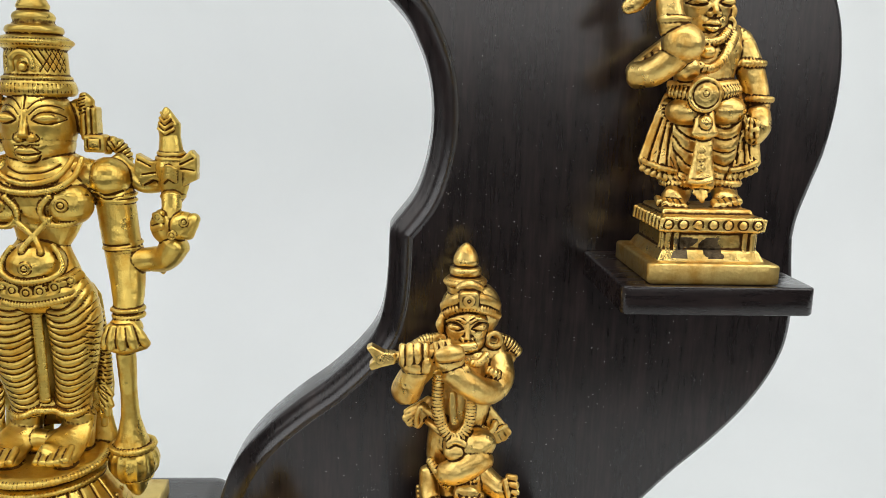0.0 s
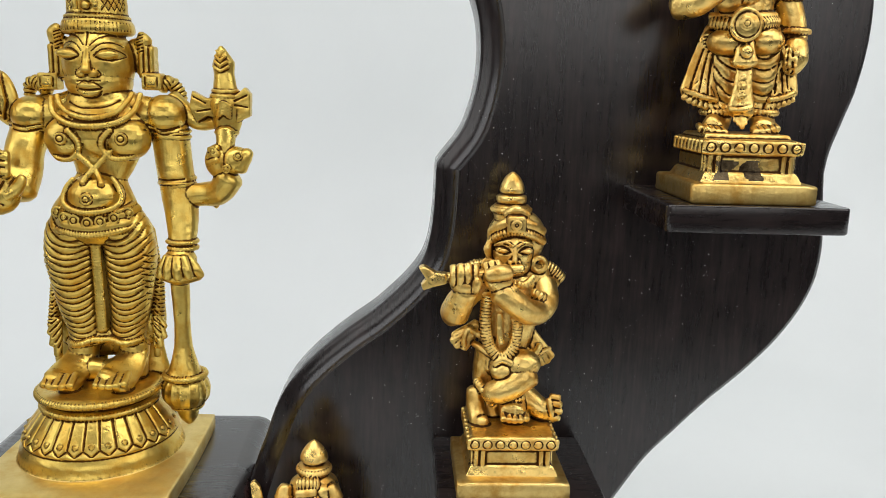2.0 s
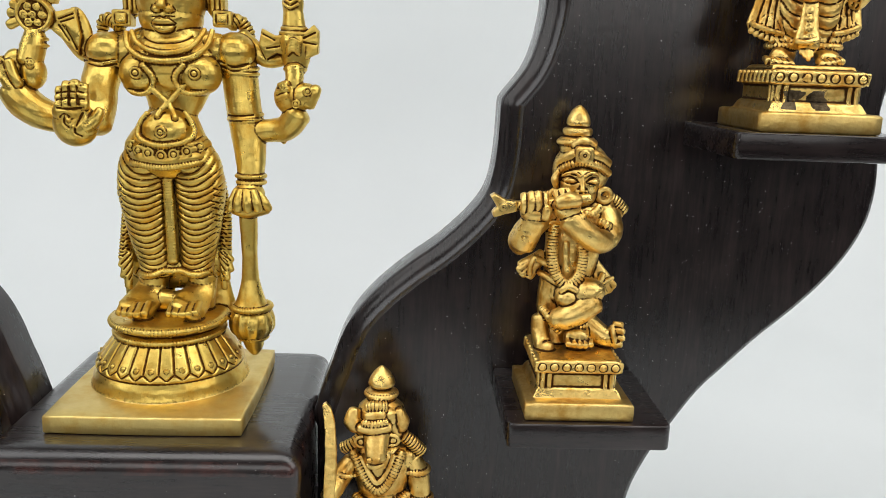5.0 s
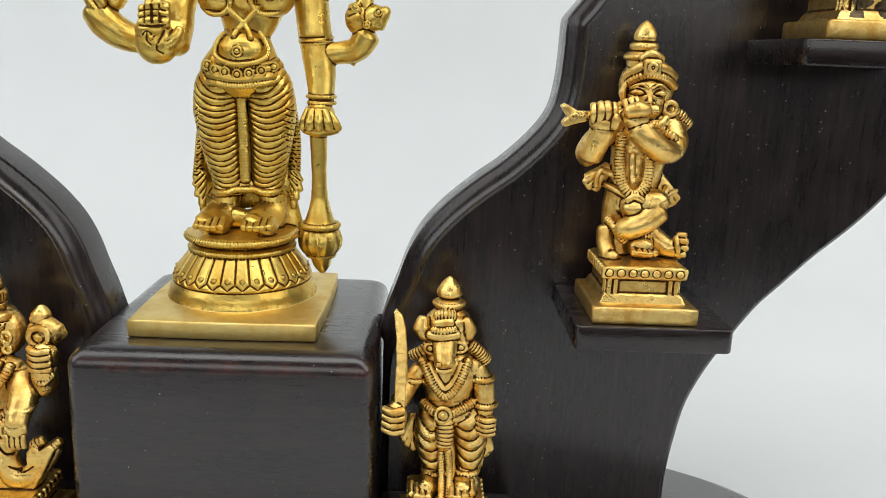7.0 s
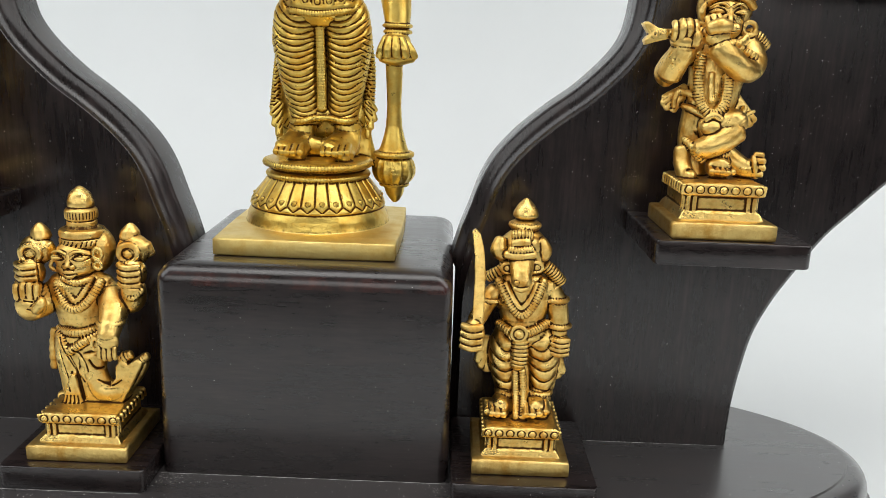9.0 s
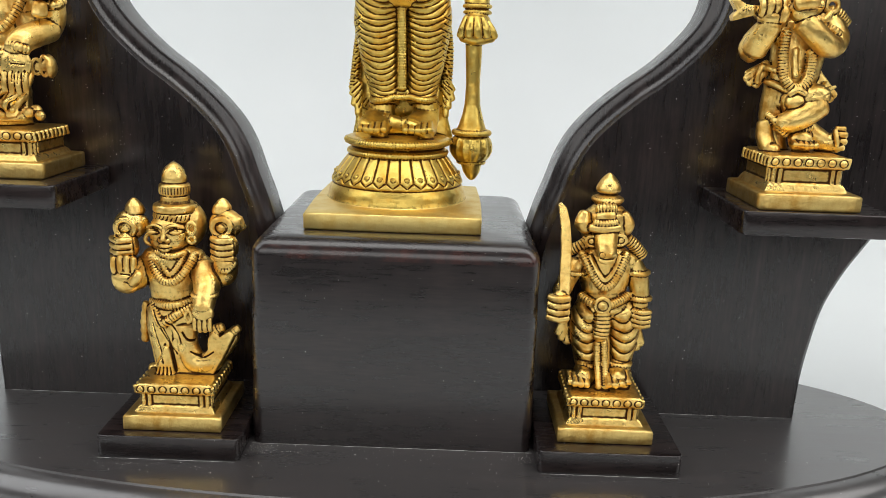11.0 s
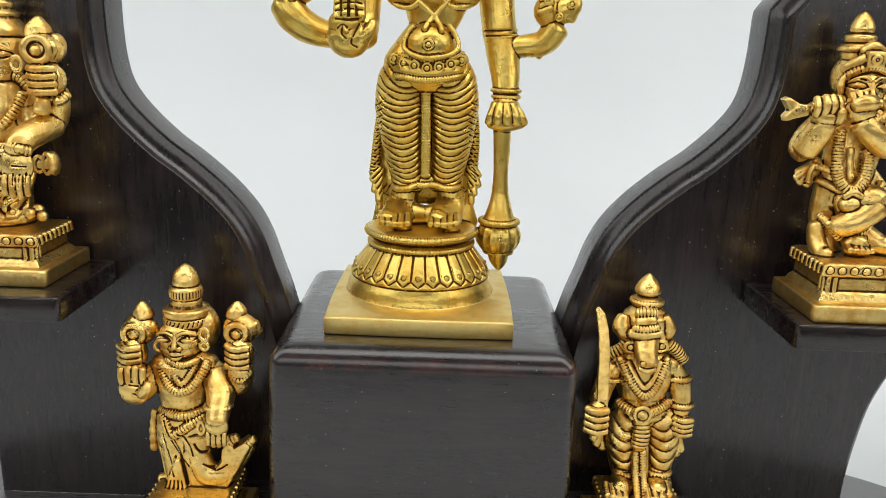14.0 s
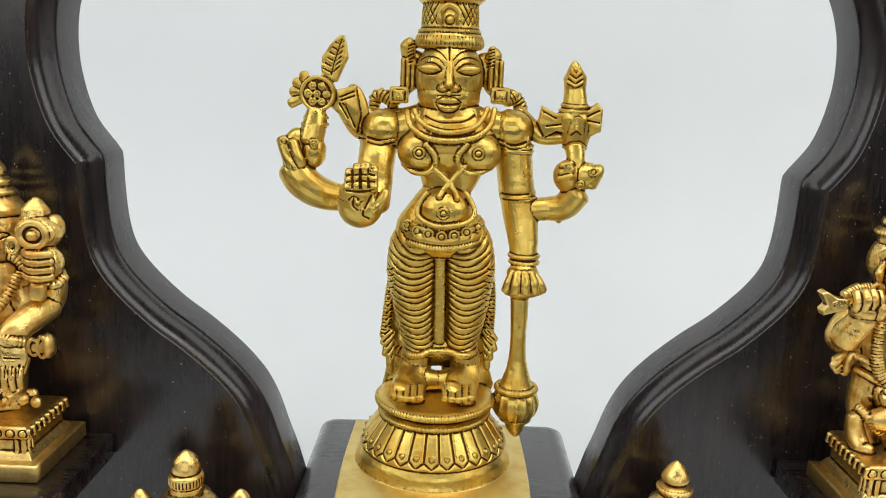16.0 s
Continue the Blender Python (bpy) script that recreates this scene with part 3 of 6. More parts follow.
        arc([(-0.36, -0.71), (-0.12, -0.74), (0.12, -0.74), (0.36, -0.71)])
        if fine:
            arc([(-0.38, -0.7), (-0.18, -0.53), (0, -0.57), (0.18, -0.53), (0.38, -0.7)], 0.34, 0.3)
            arc([(-0.36, -0.76), (-0.18, -0.95), (0.18, -0.95), (0.36, -0.76)], 0.34, 0.3)

    def palm(self, c, w, h, up, thick=0.55, turn=0.0):
        """An open or closed hand: a palm and four fingers; up: fingers' length, negative if they point down."""
        x, y, z = c
        self.ball(c, (w, w * thick, h))
        for k in range(4):
            u = (k - 1.5) / 1.5
            ln = up * (1 - 0.12 * u * u)
            base = (x + u * w * 0.68, y - w * 0.25, z + math.copysign(h * 0.55, up))
            self.tube([base, (base[0] + turn * 0.5 * w, base[1] - w * 0.1, base[2] + ln * 0.55), (base[0] + turn * w, base[1], base[2] + ln)], w * 0.21, n=8, steps=4)

    def fist(self, c, w, h, sign=1):
        """A closed hand with its fingers lying across the front."""
        x, y, z = c
        self.ball(c, (w, w * 0.9, h))
        for k in range(4):
            zz = z + h * (0.62 - 0.42 * k)
            self.tube([(x - w * 0.95, y - w * 0.35, zz), (x - w * 0.2, y - w * 0.95, zz - 0.05 * h), (x + w * 0.7, y - w * 0.7, zz)], h * 0.225, n=10, steps=4)

    def toes(self, pts, r, long=2.2):
        for p in pts:
            self.tube([(p[0], p[1] + r * long, p[2] + r * long * 0.42), p], [r * 0.9, r], n=8, steps=3)

    def plinth(self, w=16.6, d=16.4, marks=7, k=1.0):
        """The stepped square foot of a small statue: plate, panelled waist, studded cap."""
        self.plate(-w, w, -d, d, 0, 5.7, 0.8)
        self.box(-w + 2.4, w - 2.4, -d + 2.6, d - 2.6, 4.9, 8.0 * k, 0.8, taper=2.0)
        self.box(-w + 5.0, w - 5.0, -d + 5.0, d - 5.0, 6, 13 * k, 0.4)
        self.box(-w + 3.6, w - 3.6, -d + 3.6, d - 3.6, 12.0 * k, 16.0 * k, 1.0)
        for s in (-1, 1):
            for u in (0.93, 0.76):
                self.tube([(s * (w - 5.0) * u, -d + 5.0, 7.4 * k), (s * (w - 5.0) * u, -d + 4.9, 11.8 * k)], 0.75, n=8)
                self.tube([(s * (w - 4.9), (-d + 5.2) * u, 7.4 * k), (s * (w - 4.9), (-d + 5.2) * u, 11.8 * k)], 0.7, n=8)
            for j in range(9):
                y = -d + 4.6 + (2 * d - 9.2) * j / 8
                self.tube([(s * (w - 3.5), y, 12.6 * k), (s * (w - 3.5), y - 0.9, 15.4 * k)], 0.75, n=8, steps=3)
        for j in range(marks):
            x = (w - 5.2) * (2 * j / (marks - 1) - 1)
            self.ball((x, -d + 3.7, 14.0 * k), (1.05, 0.75, 1.05), n=14)
            ring = [(x + 1.35 * math.cos(a * 0.785), -d + 3.6, 14.0 * k + 1.35 * math.sin(a * 0.785)) for a in range(9)]
            self.cut(ring, 0.3, 0.17, 1.9)

    def cut(self, pts, w=0.5, deep=0.5, reach=6.0):
        """An engraved line on the front, through pts."""
        line = spline(pts, 5)
        for a, b in zip(line, line[1:]):
            for k in range(max(int((b - a).length / 0.25), 1)):
                q = a.lerp(b, k / max(int((b - a).length / 0.25), 1))
                self.cuts.append((q.x, q.y, q.z, w, deep, reach))

    def engrave(self, me):
        n = len(me.vertices)
        co, no = np.empty(n * 3), np.empty(n * 3)
        me.vertices.foreach_get("co", co)
        me.vertices.foreach_get("normal", no)
        co, no = co.reshape(-1, 3), no.reshape(-1, 3)
        push = np.zeros(n)
        front = np.where(no[:, 1] < -0.15)[0]
        x, y, z = co[front].T
        for qx, qy, qz, w, deep, reach in self.cuts:
            near = np.where((np.abs(x - qx) < w) & (np.abs(z - qz) < w) & (np.abs(y - qy) < reach))[0]
            if len(near):
                f = 1 - np.sqrt((x[near] - qx) ** 2 + (z[near] - qz) ** 2 + (0 if reach > 2 else (y[near] - qy) ** 2)) / w
                push[front[near]] = np.maximum(push[front[near]], deep * np.clip(f * 1.5, 0, 1))
        me.vertices.foreach_set("co", (co - no * push[:, None]).ravel())
        me.update()

    def uneven(self, me, amp):
        """The slight lumps of a hand-finished casting."""
        n = len(me.vertices)
        co, no = np.empty(n * 3), np.empty(n * 3)
        me.vertices.foreach_get("co", co)
        me.vertices.foreach_get("normal", no)
        co, no = co.reshape(-1, 3), no.reshape(-1, 3)
        rng = np.random.default_rng(7)
        push = np.zeros(n)
        for wave in (11.0, 9.0, 7.0, 6.0, 5.0, 4.2, 3.6, 3.0):
            way = rng.normal(size=3)
            way *= 2 * np.pi / wave / np.linalg.norm(way)
            push += np.sin(co @ way + rng.uniform(0, 6.28) + 1.5 * np.sin(co @ way[[1, 2, 0]] * 0.7)) * wave ** 0.5
        me.vertices.foreach_set("co", (co + no * (amp * push / 7)[:, None]).ravel())
        me.update()

    def made(self, name, origin, mat, voxel, smoothing=1, turn=0.0, lumps=0.05, plate=None, height=6.0, tarnish=None):
        """Melts all forms into one skin and sets it at origin, in metres."""
        me = bpy.data.meshes.new(name)
        me.from_pydata([tuple(v) for v in self.v], [], self.f)
        tmp = new(name, me)
        mod = tmp.modifiers.new("melt", "REMESH")
        mod.mode, mod.voxel_size, mod.use_smooth_shade = "VOXEL", voxel, True
        if smoothing:
            soft = tmp.modifiers.new("soft", "SMOOTH")
            soft.factor, soft.iterations = 0.5, smoothing
        bpy.context.view_layer.update()
        skin = bpy.data.meshes.new_from_object(tmp.evaluated_get(bpy.context.evaluated_depsgraph_get()))
        bpy.data.objects.remove(tmp)
        skin.name = name
        if self.cuts:
            self.engrave(skin)
        self.uneven(skin, lumps)
        if self.solid:
            # the plate keeps its few plain faces; its corners are rounded off a little
            joined = bmesh.new()
            joined.from_mesh(skin)
            for whole in self.solid:
                slab = bpy.data.meshes.new(name)
                slab.from_pydata([tuple(v) for v in whole.v], [], whole.f)
                joined.from_mesh(slab)
                bpy.data.meshes.remove(slab)
            joined.to_mesh(skin)
            joined.free()
        skin.transform(Matrix.Scale(0.001, 4))
        skin.materials.clear()
        skin.materials.append(mat)
        if plate:
            # the brushed plate under the foot
            skin.materials.append(plate)
            centre = np.empty(len(skin.polygons) * 3)
            skin.polygons.foreach_get("center", centre)
            skin.polygons.foreach_set("material_index", (centre.reshape(-1, 3)[:, 2] < height / 1000).astype(np.int32))
        if tarnish:
            # black casting scale left uncleaned on the waist of the plinth
            skin.materials.append(tarnish)
            n = len(skin.polygons)
            q, kinds = np.empty(n * 3), np.empty(n, dtype=np.int32)
            skin.polygons.foreach_get("center", q)
            skin.polygons.foreach_get("material_index", kinds)
            q = q.reshape(-1, 3) * 1000
            ragged = np.sin(q[:, 0] * 0.7 + 1) + np.sin(q[:, 2] * 0.9 + q[:, 0] * 0.4) * 0.8 + np.sin(q[:, 0] * 2.3 - q[:, 2] * 1.9) * 0.3
            kinds[(q[:, 1] < -9) & (q[:, 2] > 6.4) & (q[:, 2] < 11.6) & (np.abs(q[:, 0] + 3.5) < 6.0 + 1.6 * ragged) & (ragged > -0.3)] = 2
            skin.polygons.foreach_set("material_index", kinds)
        skin.polygons.foreach_set("use_smooth", [True] * len(skin.polygons))
        ob = new(name, skin)
        ob.matrix_world = pose(*origin, 0, 0, turn)
        return ob



def central_statue():
    """A standing four-armed figure on a lotus foot and square plate."""
    c = Clay()
    # plate and lotus foot
    c.plate(-31.6, 31.4, -35, 31, 0, 6.3, 0.7, bulge=0.7)
    x0 = -1.0
    c.lathe((x0, 0, 0), [(28.4, 5.6), (27.4, 6.5), (26.9, 7.8), (26.5, 9.8), (25.6, 11.6), (25.2, 12.4), (25.8, 13.2), (24.8, 15.4), (22.6, 18.6), (20.2, 21.8), (18.9, 23.4), (19.4, 24.2), (18.8, 25.4), (17.6, 25.9), (17.4, 26.4), (19.4, 27.0), (20.0, 28.4), (19.6, 29.8), (18.0, 30.2)], n=72)
    c.hoop((x0, 0, 28.5), 19.8, 19.8, 1.35, rope=1.5)
    c.hoop((x0, 0, 24.3), 18.9, 18.9, 1.1, rope=1.5)
    for k in range(30):
        a = 2 * math.pi * k / 30
        e, g = math.cos(a), math.sin(a)
        c.cut([(19.2 * e + x0, 19.2 * g, 23.0), (20.2 * e + x0, 20.2 * g, 21.8), (22.6 * e + x0, 22.6 * g, 18.6), (24.8 * e + x0, 24.8 * g, 15.4)], 0.62, 0.6, 1.0)
        for s in (-1, 1):
            b = a + s * math.pi / 30
            c.cut([(25.7 * math.cos(b) + x0, 25.7 * math.sin(b), 13.3), (24.9 * e + x0, 24.9 * g, 15.4)], 0.6, 0.6, 1.0)
        h = a + math.pi / 30
        c.ball((24.2 * math.cos(h) + x0, 24.2 * math.sin(h), 16.4), 0.75, n=8)
    # feet
    for foot, nails in (((((-8.1, 6, 41.2)), ((-8.7, 1, 36.7)), ((-9.8, -6, 34.1)), ((-10.2, -10, 33.3))), [(-14.5, -13.4, 33.3), (-12.3, -14.4, 33.2), (-10.3, -14.8, 33.1), (-8, -14.8, 33.1), (-5.6, -14, 33.3)]),
                        ((((9.4, 6, 41.9)), ((9.2, 1, 37.4)), ((7.8, -6, 34.4)), ((7.3, -10, 33.6))), [(2.6, -14, 33.4), (4.8, -14.8, 33.5), (7.1, -14.8, 33.4), (9.3, -14.4, 33.5), (11.5, -13.4, 33.8)])):
        c.tube(foot, [4.54, 5.57, 6.19, 5.98], 0.42, n=28)
        c.tube([foot[0], (foot[0][0], foot[0][1] - 1, foot[0][2] - 5), (foot[0][0] - 0.4, foot[0][1] - 1, foot[0][2] - 10)], [5.36, 4.95, 4.95], 0.9)
        c.toes(nails, 1.32, 4.2)
    # legs in pleated cloth
    c.tube([(-8.0, 7, 87.6), (-9.8, 6, 82.2), (-10.5, 6, 72.6), (-9.0, 6, 58.5), (-7.2, 6, 48.2), (-6.5, 5, 41.6)], [6.19, 8.6, 8.9, 7.3, 6.1, 5.7], 0.9, n=64, fold=2.27, sag=3.4, groove=0.15, slant=1.1, steps=10)
    c.tube([(6.3, 7, 88.2), (8.4, 6, 82.9), (9.6, 6, 73.4), (9.0, 6, 59.3), (7.8, 6, 48.9), (7.4, 5, 42.2)], [6.19, 8.6, 8.9, 7.3, 6.1, 5.7], 0.9, n=64, fold=2.27, sag=3.4, groove=0.15, slant=-1.1, steps=10)
    c.tube([(-0.9, 1.5, 82.3), (-0.5, 2, 66.6), (-0.1, 2, 48.2)], [1.9, 1.9, 2.0], 0.6, rope=1.34, depth=0.18)
    c.tube([(-12.0, 4, 43.3), (-9.6, 0.4, 43.2), (-6.6, -0.6, 43.5), (-3.3, 1, 44.6), (-0.3, 1, 44.6)], 1.3, rope=1.1)
    c.tube([(-0.3, 1, 44.6), (3.2, 1, 44.9), (7.0, -0.6, 44.1), (10.2, 0.4, 44.0), (12.8, 4, 44.5)], 1.3, rope=1.1)
    c.tube([(-0.9, 10, 80.3), (-0.5, 10, 62.1), (-0.1, 10, 47.5)], [8.25, 7.43, 6.19], 0.5)
    c.tube([(-4.5, 2, 34), (0.2, 2.6, 33.6), (5, 2, 34.4)], [4.2, 3.4, 4.2])
    c.tube([(-4.5, 5, 45.6), (0.2, 4, 45.8), (5, 5, 46)], 2.2)
    c.tube([(-1.5, 14, 81.3), (-1.2, 15, 62.5), (-1, 14, 50.1), (-0.8, 13, 45.4)], [17.33, 18.57, 19.60, 19.39], 0.2, n=32)
    c.tube([(-11.4, 13, 47.9), (-10.7, 13, 37.2), (-11.6, 12, 26.7)], [7.43, 8.05, 9.08], 0.3)
    c.tube([(10.5, 13, 48.8), (9.3, 13, 38), (11, 12, 27.6)], [7.43, 8.46, 9.49], 0.3)
    c.tube([(-8.1, 12, 26), (-0.9, 12, 26.7), (7.7, 12, 26.6)], [4.54, 4.13, 4.54], 0.5)
    # scarves at the sides
    c.tube([(-16.3, 9, 77.7), (-18.2, 10, 63.2), (-19.4, 9, 46.8)], [1.65, 1.86, 2.48], rope=1.65)
    c.tube([(15.5, 10, 77.7), (17.4, 10, 62.5), (16.8, 9, 48.3)], [2.06, 2.27, 2.68], rope=1.86)
    c.fan((-17.6, 8, 49.3), [(-20.2, 7, 44.9), (-19.3, 6.5, 40.9), (-17.6, 6, 37.4), (-17.1, 6, 34.5)], 1.86, 1.24)
    c.fan((16.7, 8, 51.1), [(19.8, 7, 47.8), (19.7, 6.5, 44.2), (18.3, 6, 41), (17.2, 6, 37.6)], 1.86, 1.24)
    # trunk
    c.tube([(0.8, 9, 125.8), (1, 9, 120.2), (1.3, 9, 113.6), (1.2, 9, 106.9), (0.5, 8, 100.6), (-0.3, 7.5, 94.5), (-1, 7, 88.7), (-1.1, 6.5, 84.4)], [11.35, 15.9, 15.9, 11.1, 8.3, 11.8, 15.2, 15.6], 0.62, n=32)
    c.tube([(-19.3, 9.5, 119.6), (-9.8, 10, 121.4), (0.9, 10.5, 123.3), (12.2, 10, 122.2), (21.7, 9.5, 121.1)], [5.57, 6.39, 7.84, 6.39, 5.57], 0.85, n=28)
    c.ball((-0, 3, 94.4), (9.4, 8.5, 7.84))
    c.ball((-8.7, 5, 113.6), (7.84, 6.4, 7.22))
    c.ball((10.5, 5, 113.9), (7.84, 6.4, 7.22))
    c.studs([(-9, -1.6, 113.8), (10.5, -1.6, 114.2), (-0.3, -5.6, 94.6)], 0.93, 1.65)
    # cords and belts
    c.tube([(-13.5, 5, 127.1), (-12.1, 2, 122.2), (-6.6, -0.4, 118.7), (1.2, -1.2, 118), (9.4, -0.4, 119.5), (13.9, 2, 123.2), (15.4, 5, 128.6)], 1.12, rope=1.0)
    c.tube([(-11.3, 4, 127.6), (-9.2, 1.6, 124.1), (-4.8, -0.2, 121.5), (1.1, -1, 120.7), (8, -0.2, 122.2), (11.4, 1.6, 125.3), (13.1, 4, 128.9)], 0.98, rope=1.0)
    c.tube([(-7.1, -0.6, 116.7), (-4, -0.8, 113.2), (-3.7, -0.6, 109.9), (-6.2, -0.2, 107.1), (-10.9, 1.4, 107.1), (-14.8, 5, 109.6)], 1.0, rope=1.0)
    c.tube([(6.9, -0.6, 117.2), (4.1, -0.8, 113.5), (4.2, -0.6, 110.2), (7.3, -0.2, 107.6), (12.3, 1.4, 108), (16.6, 5, 111.2)], 1.0, rope=1.0)
    c.tube([(-4.6, -0.4, 109.1), (0.8, -1, 104.5), (3.3, -2.4, 101.5), (4.4, -3.6, 99.1)], 1.05, rope=1.0)
    c.tube([(6.5, -0.4, 109.9), (1.7, -1, 104.5), (-0.8, -2.4, 101.7), (-2.0, -3.6, 99.6)], 1.05, rope=1.0)
    c.tube([(-5.8, -0.6, 100.8), (-8.4, -1.2, 97), (-8.8, -2.6, 93.1), (-4.6, -4.4, 90.6), (0.9, -5, 90.2), (7.2, -4.2, 91.4), (10.1, -2.4, 94.2), (8.9, -1, 98.1), (6.6, -0.4, 101.3)], 0.95, rope=1.0)
    c.tube([(-13.3, 6, 89.1), (-9.4, -0.6, 88.6), (-0.5, -3, 87.7), (8.8, -0.8, 88.8), (12.8, 6, 90.2)], 1.86, 0.7)
    c.tube([(-14.4, 6, 86), (-9.2, -2, 85.6), (-0.3, -4, 84.7), (8.9, -2, 85.9), (13.9, 6, 87.5)], 1.86, 0.7)
    c.tube([(-13.9, 5, 83.8), (-10.1, -2.4, 83.4), (-0.3, -4.6, 82.5), (9.4, -2.4, 83.9), (13, 5, 84.9)], 1.24, rope=1.24)
    c.tube([(-12.2, 6, 91.1), (-8.9, -0.4, 90.5), (-0.5, -4.4, 89.5), (8.8, -1.2, 90.5), (11.9, 6, 92.1)], 0.93, rope=1.03)
    c.studs([(-12.3, 0.4, 89.4), (-8.9, -2.6, 88), (-5.1, -4.2, 87.4), (-0.6, -4.8, 86.7), (3.6, -4.6, 87.2), (7.7, -3.4, 88.3), (11.4, -0.4, 89.7)], 0.95, 1.55)
    for s in (-1, 1):
        c.tube([(s * 5, 13, 126.4), (s * 12, 12.5, 124.2), (s * 20, 12, 121.8)], [5.0, 4.2, 5.0])
    # head and crown
    c.tube([(0.5, 14, 129.3), (0.7, 13.5, 123.7)], [7.43, 9.49], n=32)
    c.tube([(-6.6, 9, 127.2), (0.8, 5.4, 125.8), (8.5, 9, 128)], 1.03, n=8)
    c.face((-0, 12, 138.2), 11.5, 11.6, 1.0, True, 0.04)
    c.cut([(-0.2, 0.6, 144.0), (-0.3, 1.4, 148.0)], 0.5, 0.6)
    c.lathe(((-0.4, 14, 148.9)), [(10.6, -1.4), (11.7, -0.4), (11.75, 1.4), (11.2, 3.0), (10.2, 3.9), (9.9, 4.6), (9.75, 6.4), (9.55, 11.5), (9.28, 13.0), (10.52, 13.8), (10.93, 15.4), (10.11, 17.0), (8.05, 17.8), (8.87, 18.6), (8.46, 20.2), (6.60, 21.0), (6.19, 22.0), (6.60, 23.2), (5.78, 24.6), (4.54, 25.2), (5.16, 26.4), (4.13, 28.5), (1.86, 32.0), (0.62, 33.2)], deep=0.92, n=40)
    c.hoop((-0.5, 14, 153.2), 10.1, 9.3, 0.75, rope=1.0)
    c.hoop((-0.4, 14, 164.3), 10.73, 9.90, 1.03, rope=1.44)
    for k in range(27):
        # ribs of the brow band
        a = -math.pi + math.pi * k / 26
        c.cut([(-0.4 + 11.6 * math.cos(a), 14 + 10.7 * math.sin(a), 148.8), (-0.4 + 11.2 * math.cos(a), 14 + 10.3 * math.sin(a), 151.8)], 0.34, 0.42, 1.6)
    for k in range(15):
        # crossed lines engraved on the drum, clear of the arch in front
        a = -math.pi + math.pi * k / 14
        for s in (-1, 1):
            line = [(-0.4 + 9.6 * math.cos(a + s * h * 0.5), 14 + 8.8 * math.sin(a + s * h * 0.5), 155.2 + 7.2 * h) for h in (0, 0.33, 0.66, 1.0)]
            if abs(line[1][0] + 0.4) > 4.2:
                c.cut(line, 0.36, 0.42, 1.6)
    c.tube([(-3.7, 3.8, 155.4), (-3.5, 3.6, 159.2), (-0.9, 3.4, 161), (2.1, 3.6, 159.4), (2.6, 3.8, 155.6)], 1.03, n=8)
    c.ball((-0.5, 3.8, 156.5), 1.44, n=10)
    # ear ornaments and hair over the shoulders
    c.tube([(-11.4, 15, 145.5), (-12.5, 15.5, 139.2), (-14.4, 15, 133.6)], [2.68, 3.5, 2.0], 0.8)
    c.tube([(11.3, 15, 145.6), (13.1, 15.5, 139.2), (15.2, 15, 133.8)], [2.68, 3.5, 2.0], 0.8)
    for k in range(6):
        for a, b in (((-14, 11, 146.1), (-12, 11, 146.9)), ((12.6, 11, 145.6), (15.2, 11, 146.4))):
            c.cut([(a[0], a[1], a[2] - 1.1 * k + 2), (b[0], b[1], b[2] - 1.1 * k + 2)], 0.4, 0.5)
    for top, mid, low, tip in (((-14.2, 13, 148), (-14, 14, 139.1), (-16.8, 13, 131.9), -1), ((14.6, 13, 146.1), (15.7, 14, 139.3), (17.5, 13, 132.8), 1)):
        c.tube([(top[0] - tip * 0.6, top[1], top[2] + 2.4), top, (top[0], top[1] + 0.6, top[2] - 3.2)], [1.24, 2.89, 2.27], 0.8)
        c.box(mid[0] - 2.6, mid[0] + 2.6, mid[1] - 2.6, mid[1] + 3, mid[2] - 5.6, mid[2] + 5.2, 0.6)
        for u in (-1.7, 0, 1.7):
            c.tube([(mid[0] + u, mid[1] - 2.6, mid[2] - 5), (mid[0] + u, mid[1] - 2.6, mid[2] + 4.8)], 0.5, n=8)
        c.box(low[0] - 3.2, low[0] + 3.2, low[1] - 3, low[1] + 3, low[2] - 2.8, low[2] + 2.8, 0.6)
        c.box(low[0] - 1.6, low[0] + 1.6, low[1] - 3.6, low[1] + 2, low[2] - 1.7, low[2] + 1.7, 0.5)
    c.tube([(-17.9, 14, 128.5), (-22.4, 16, 131.3), (-25.1, 17, 130.4), (-25.8, 17, 126.2)], [2.48, 2.68, 2.68, 1.86], rope=1.86)
    c.tube([(19.4, 14, 130.6), (22.3, 16, 132.6), (24.9, 17, 129.2), (25.9, 17, 126.2)], [2.48, 2.68, 2.68, 1.86], rope=1.86)
    # lowered arm and mace
    c.ball((21.7, 10.5, 121.8), (7.22, 7.2, 6.81))
    c.tube([(20.3, 13, 122.7), (22.5, 12, 117), (24.1, 11, 104.6), (26.3, 9, 92.3), (27.5, 6, 84.1), (27.7, 3, 77.2)], [5.36, 6.39, 6.19, 5.98, 5.16, 4.13], 0.95, n=28)
    c.hoop((22.9, 12, 116.4), 6.39, 5.98, 0.74, rope=1.03, tilt=0.4)
    c.hoop((23.2, 12, 114.5), 6.29, 5.88, 0.58)
    c.hoop((24.9, 11, 100.6), 5.98, 5.78, 0.62)
    c.hoop((25.1, 10, 98.8), 5.98, 5.78, 0.62)
    c.hoop((27.8, 4, 79.6), 4.95, 4.74, 0.83, rope=1.03)
    c.hoop((27.9, 4, 77.4), 4.74, 4.54, 0.83, rope=1.03)
    c.ball((27.5, 1.5, 73.7), (5.57, 4.6, 4.13))
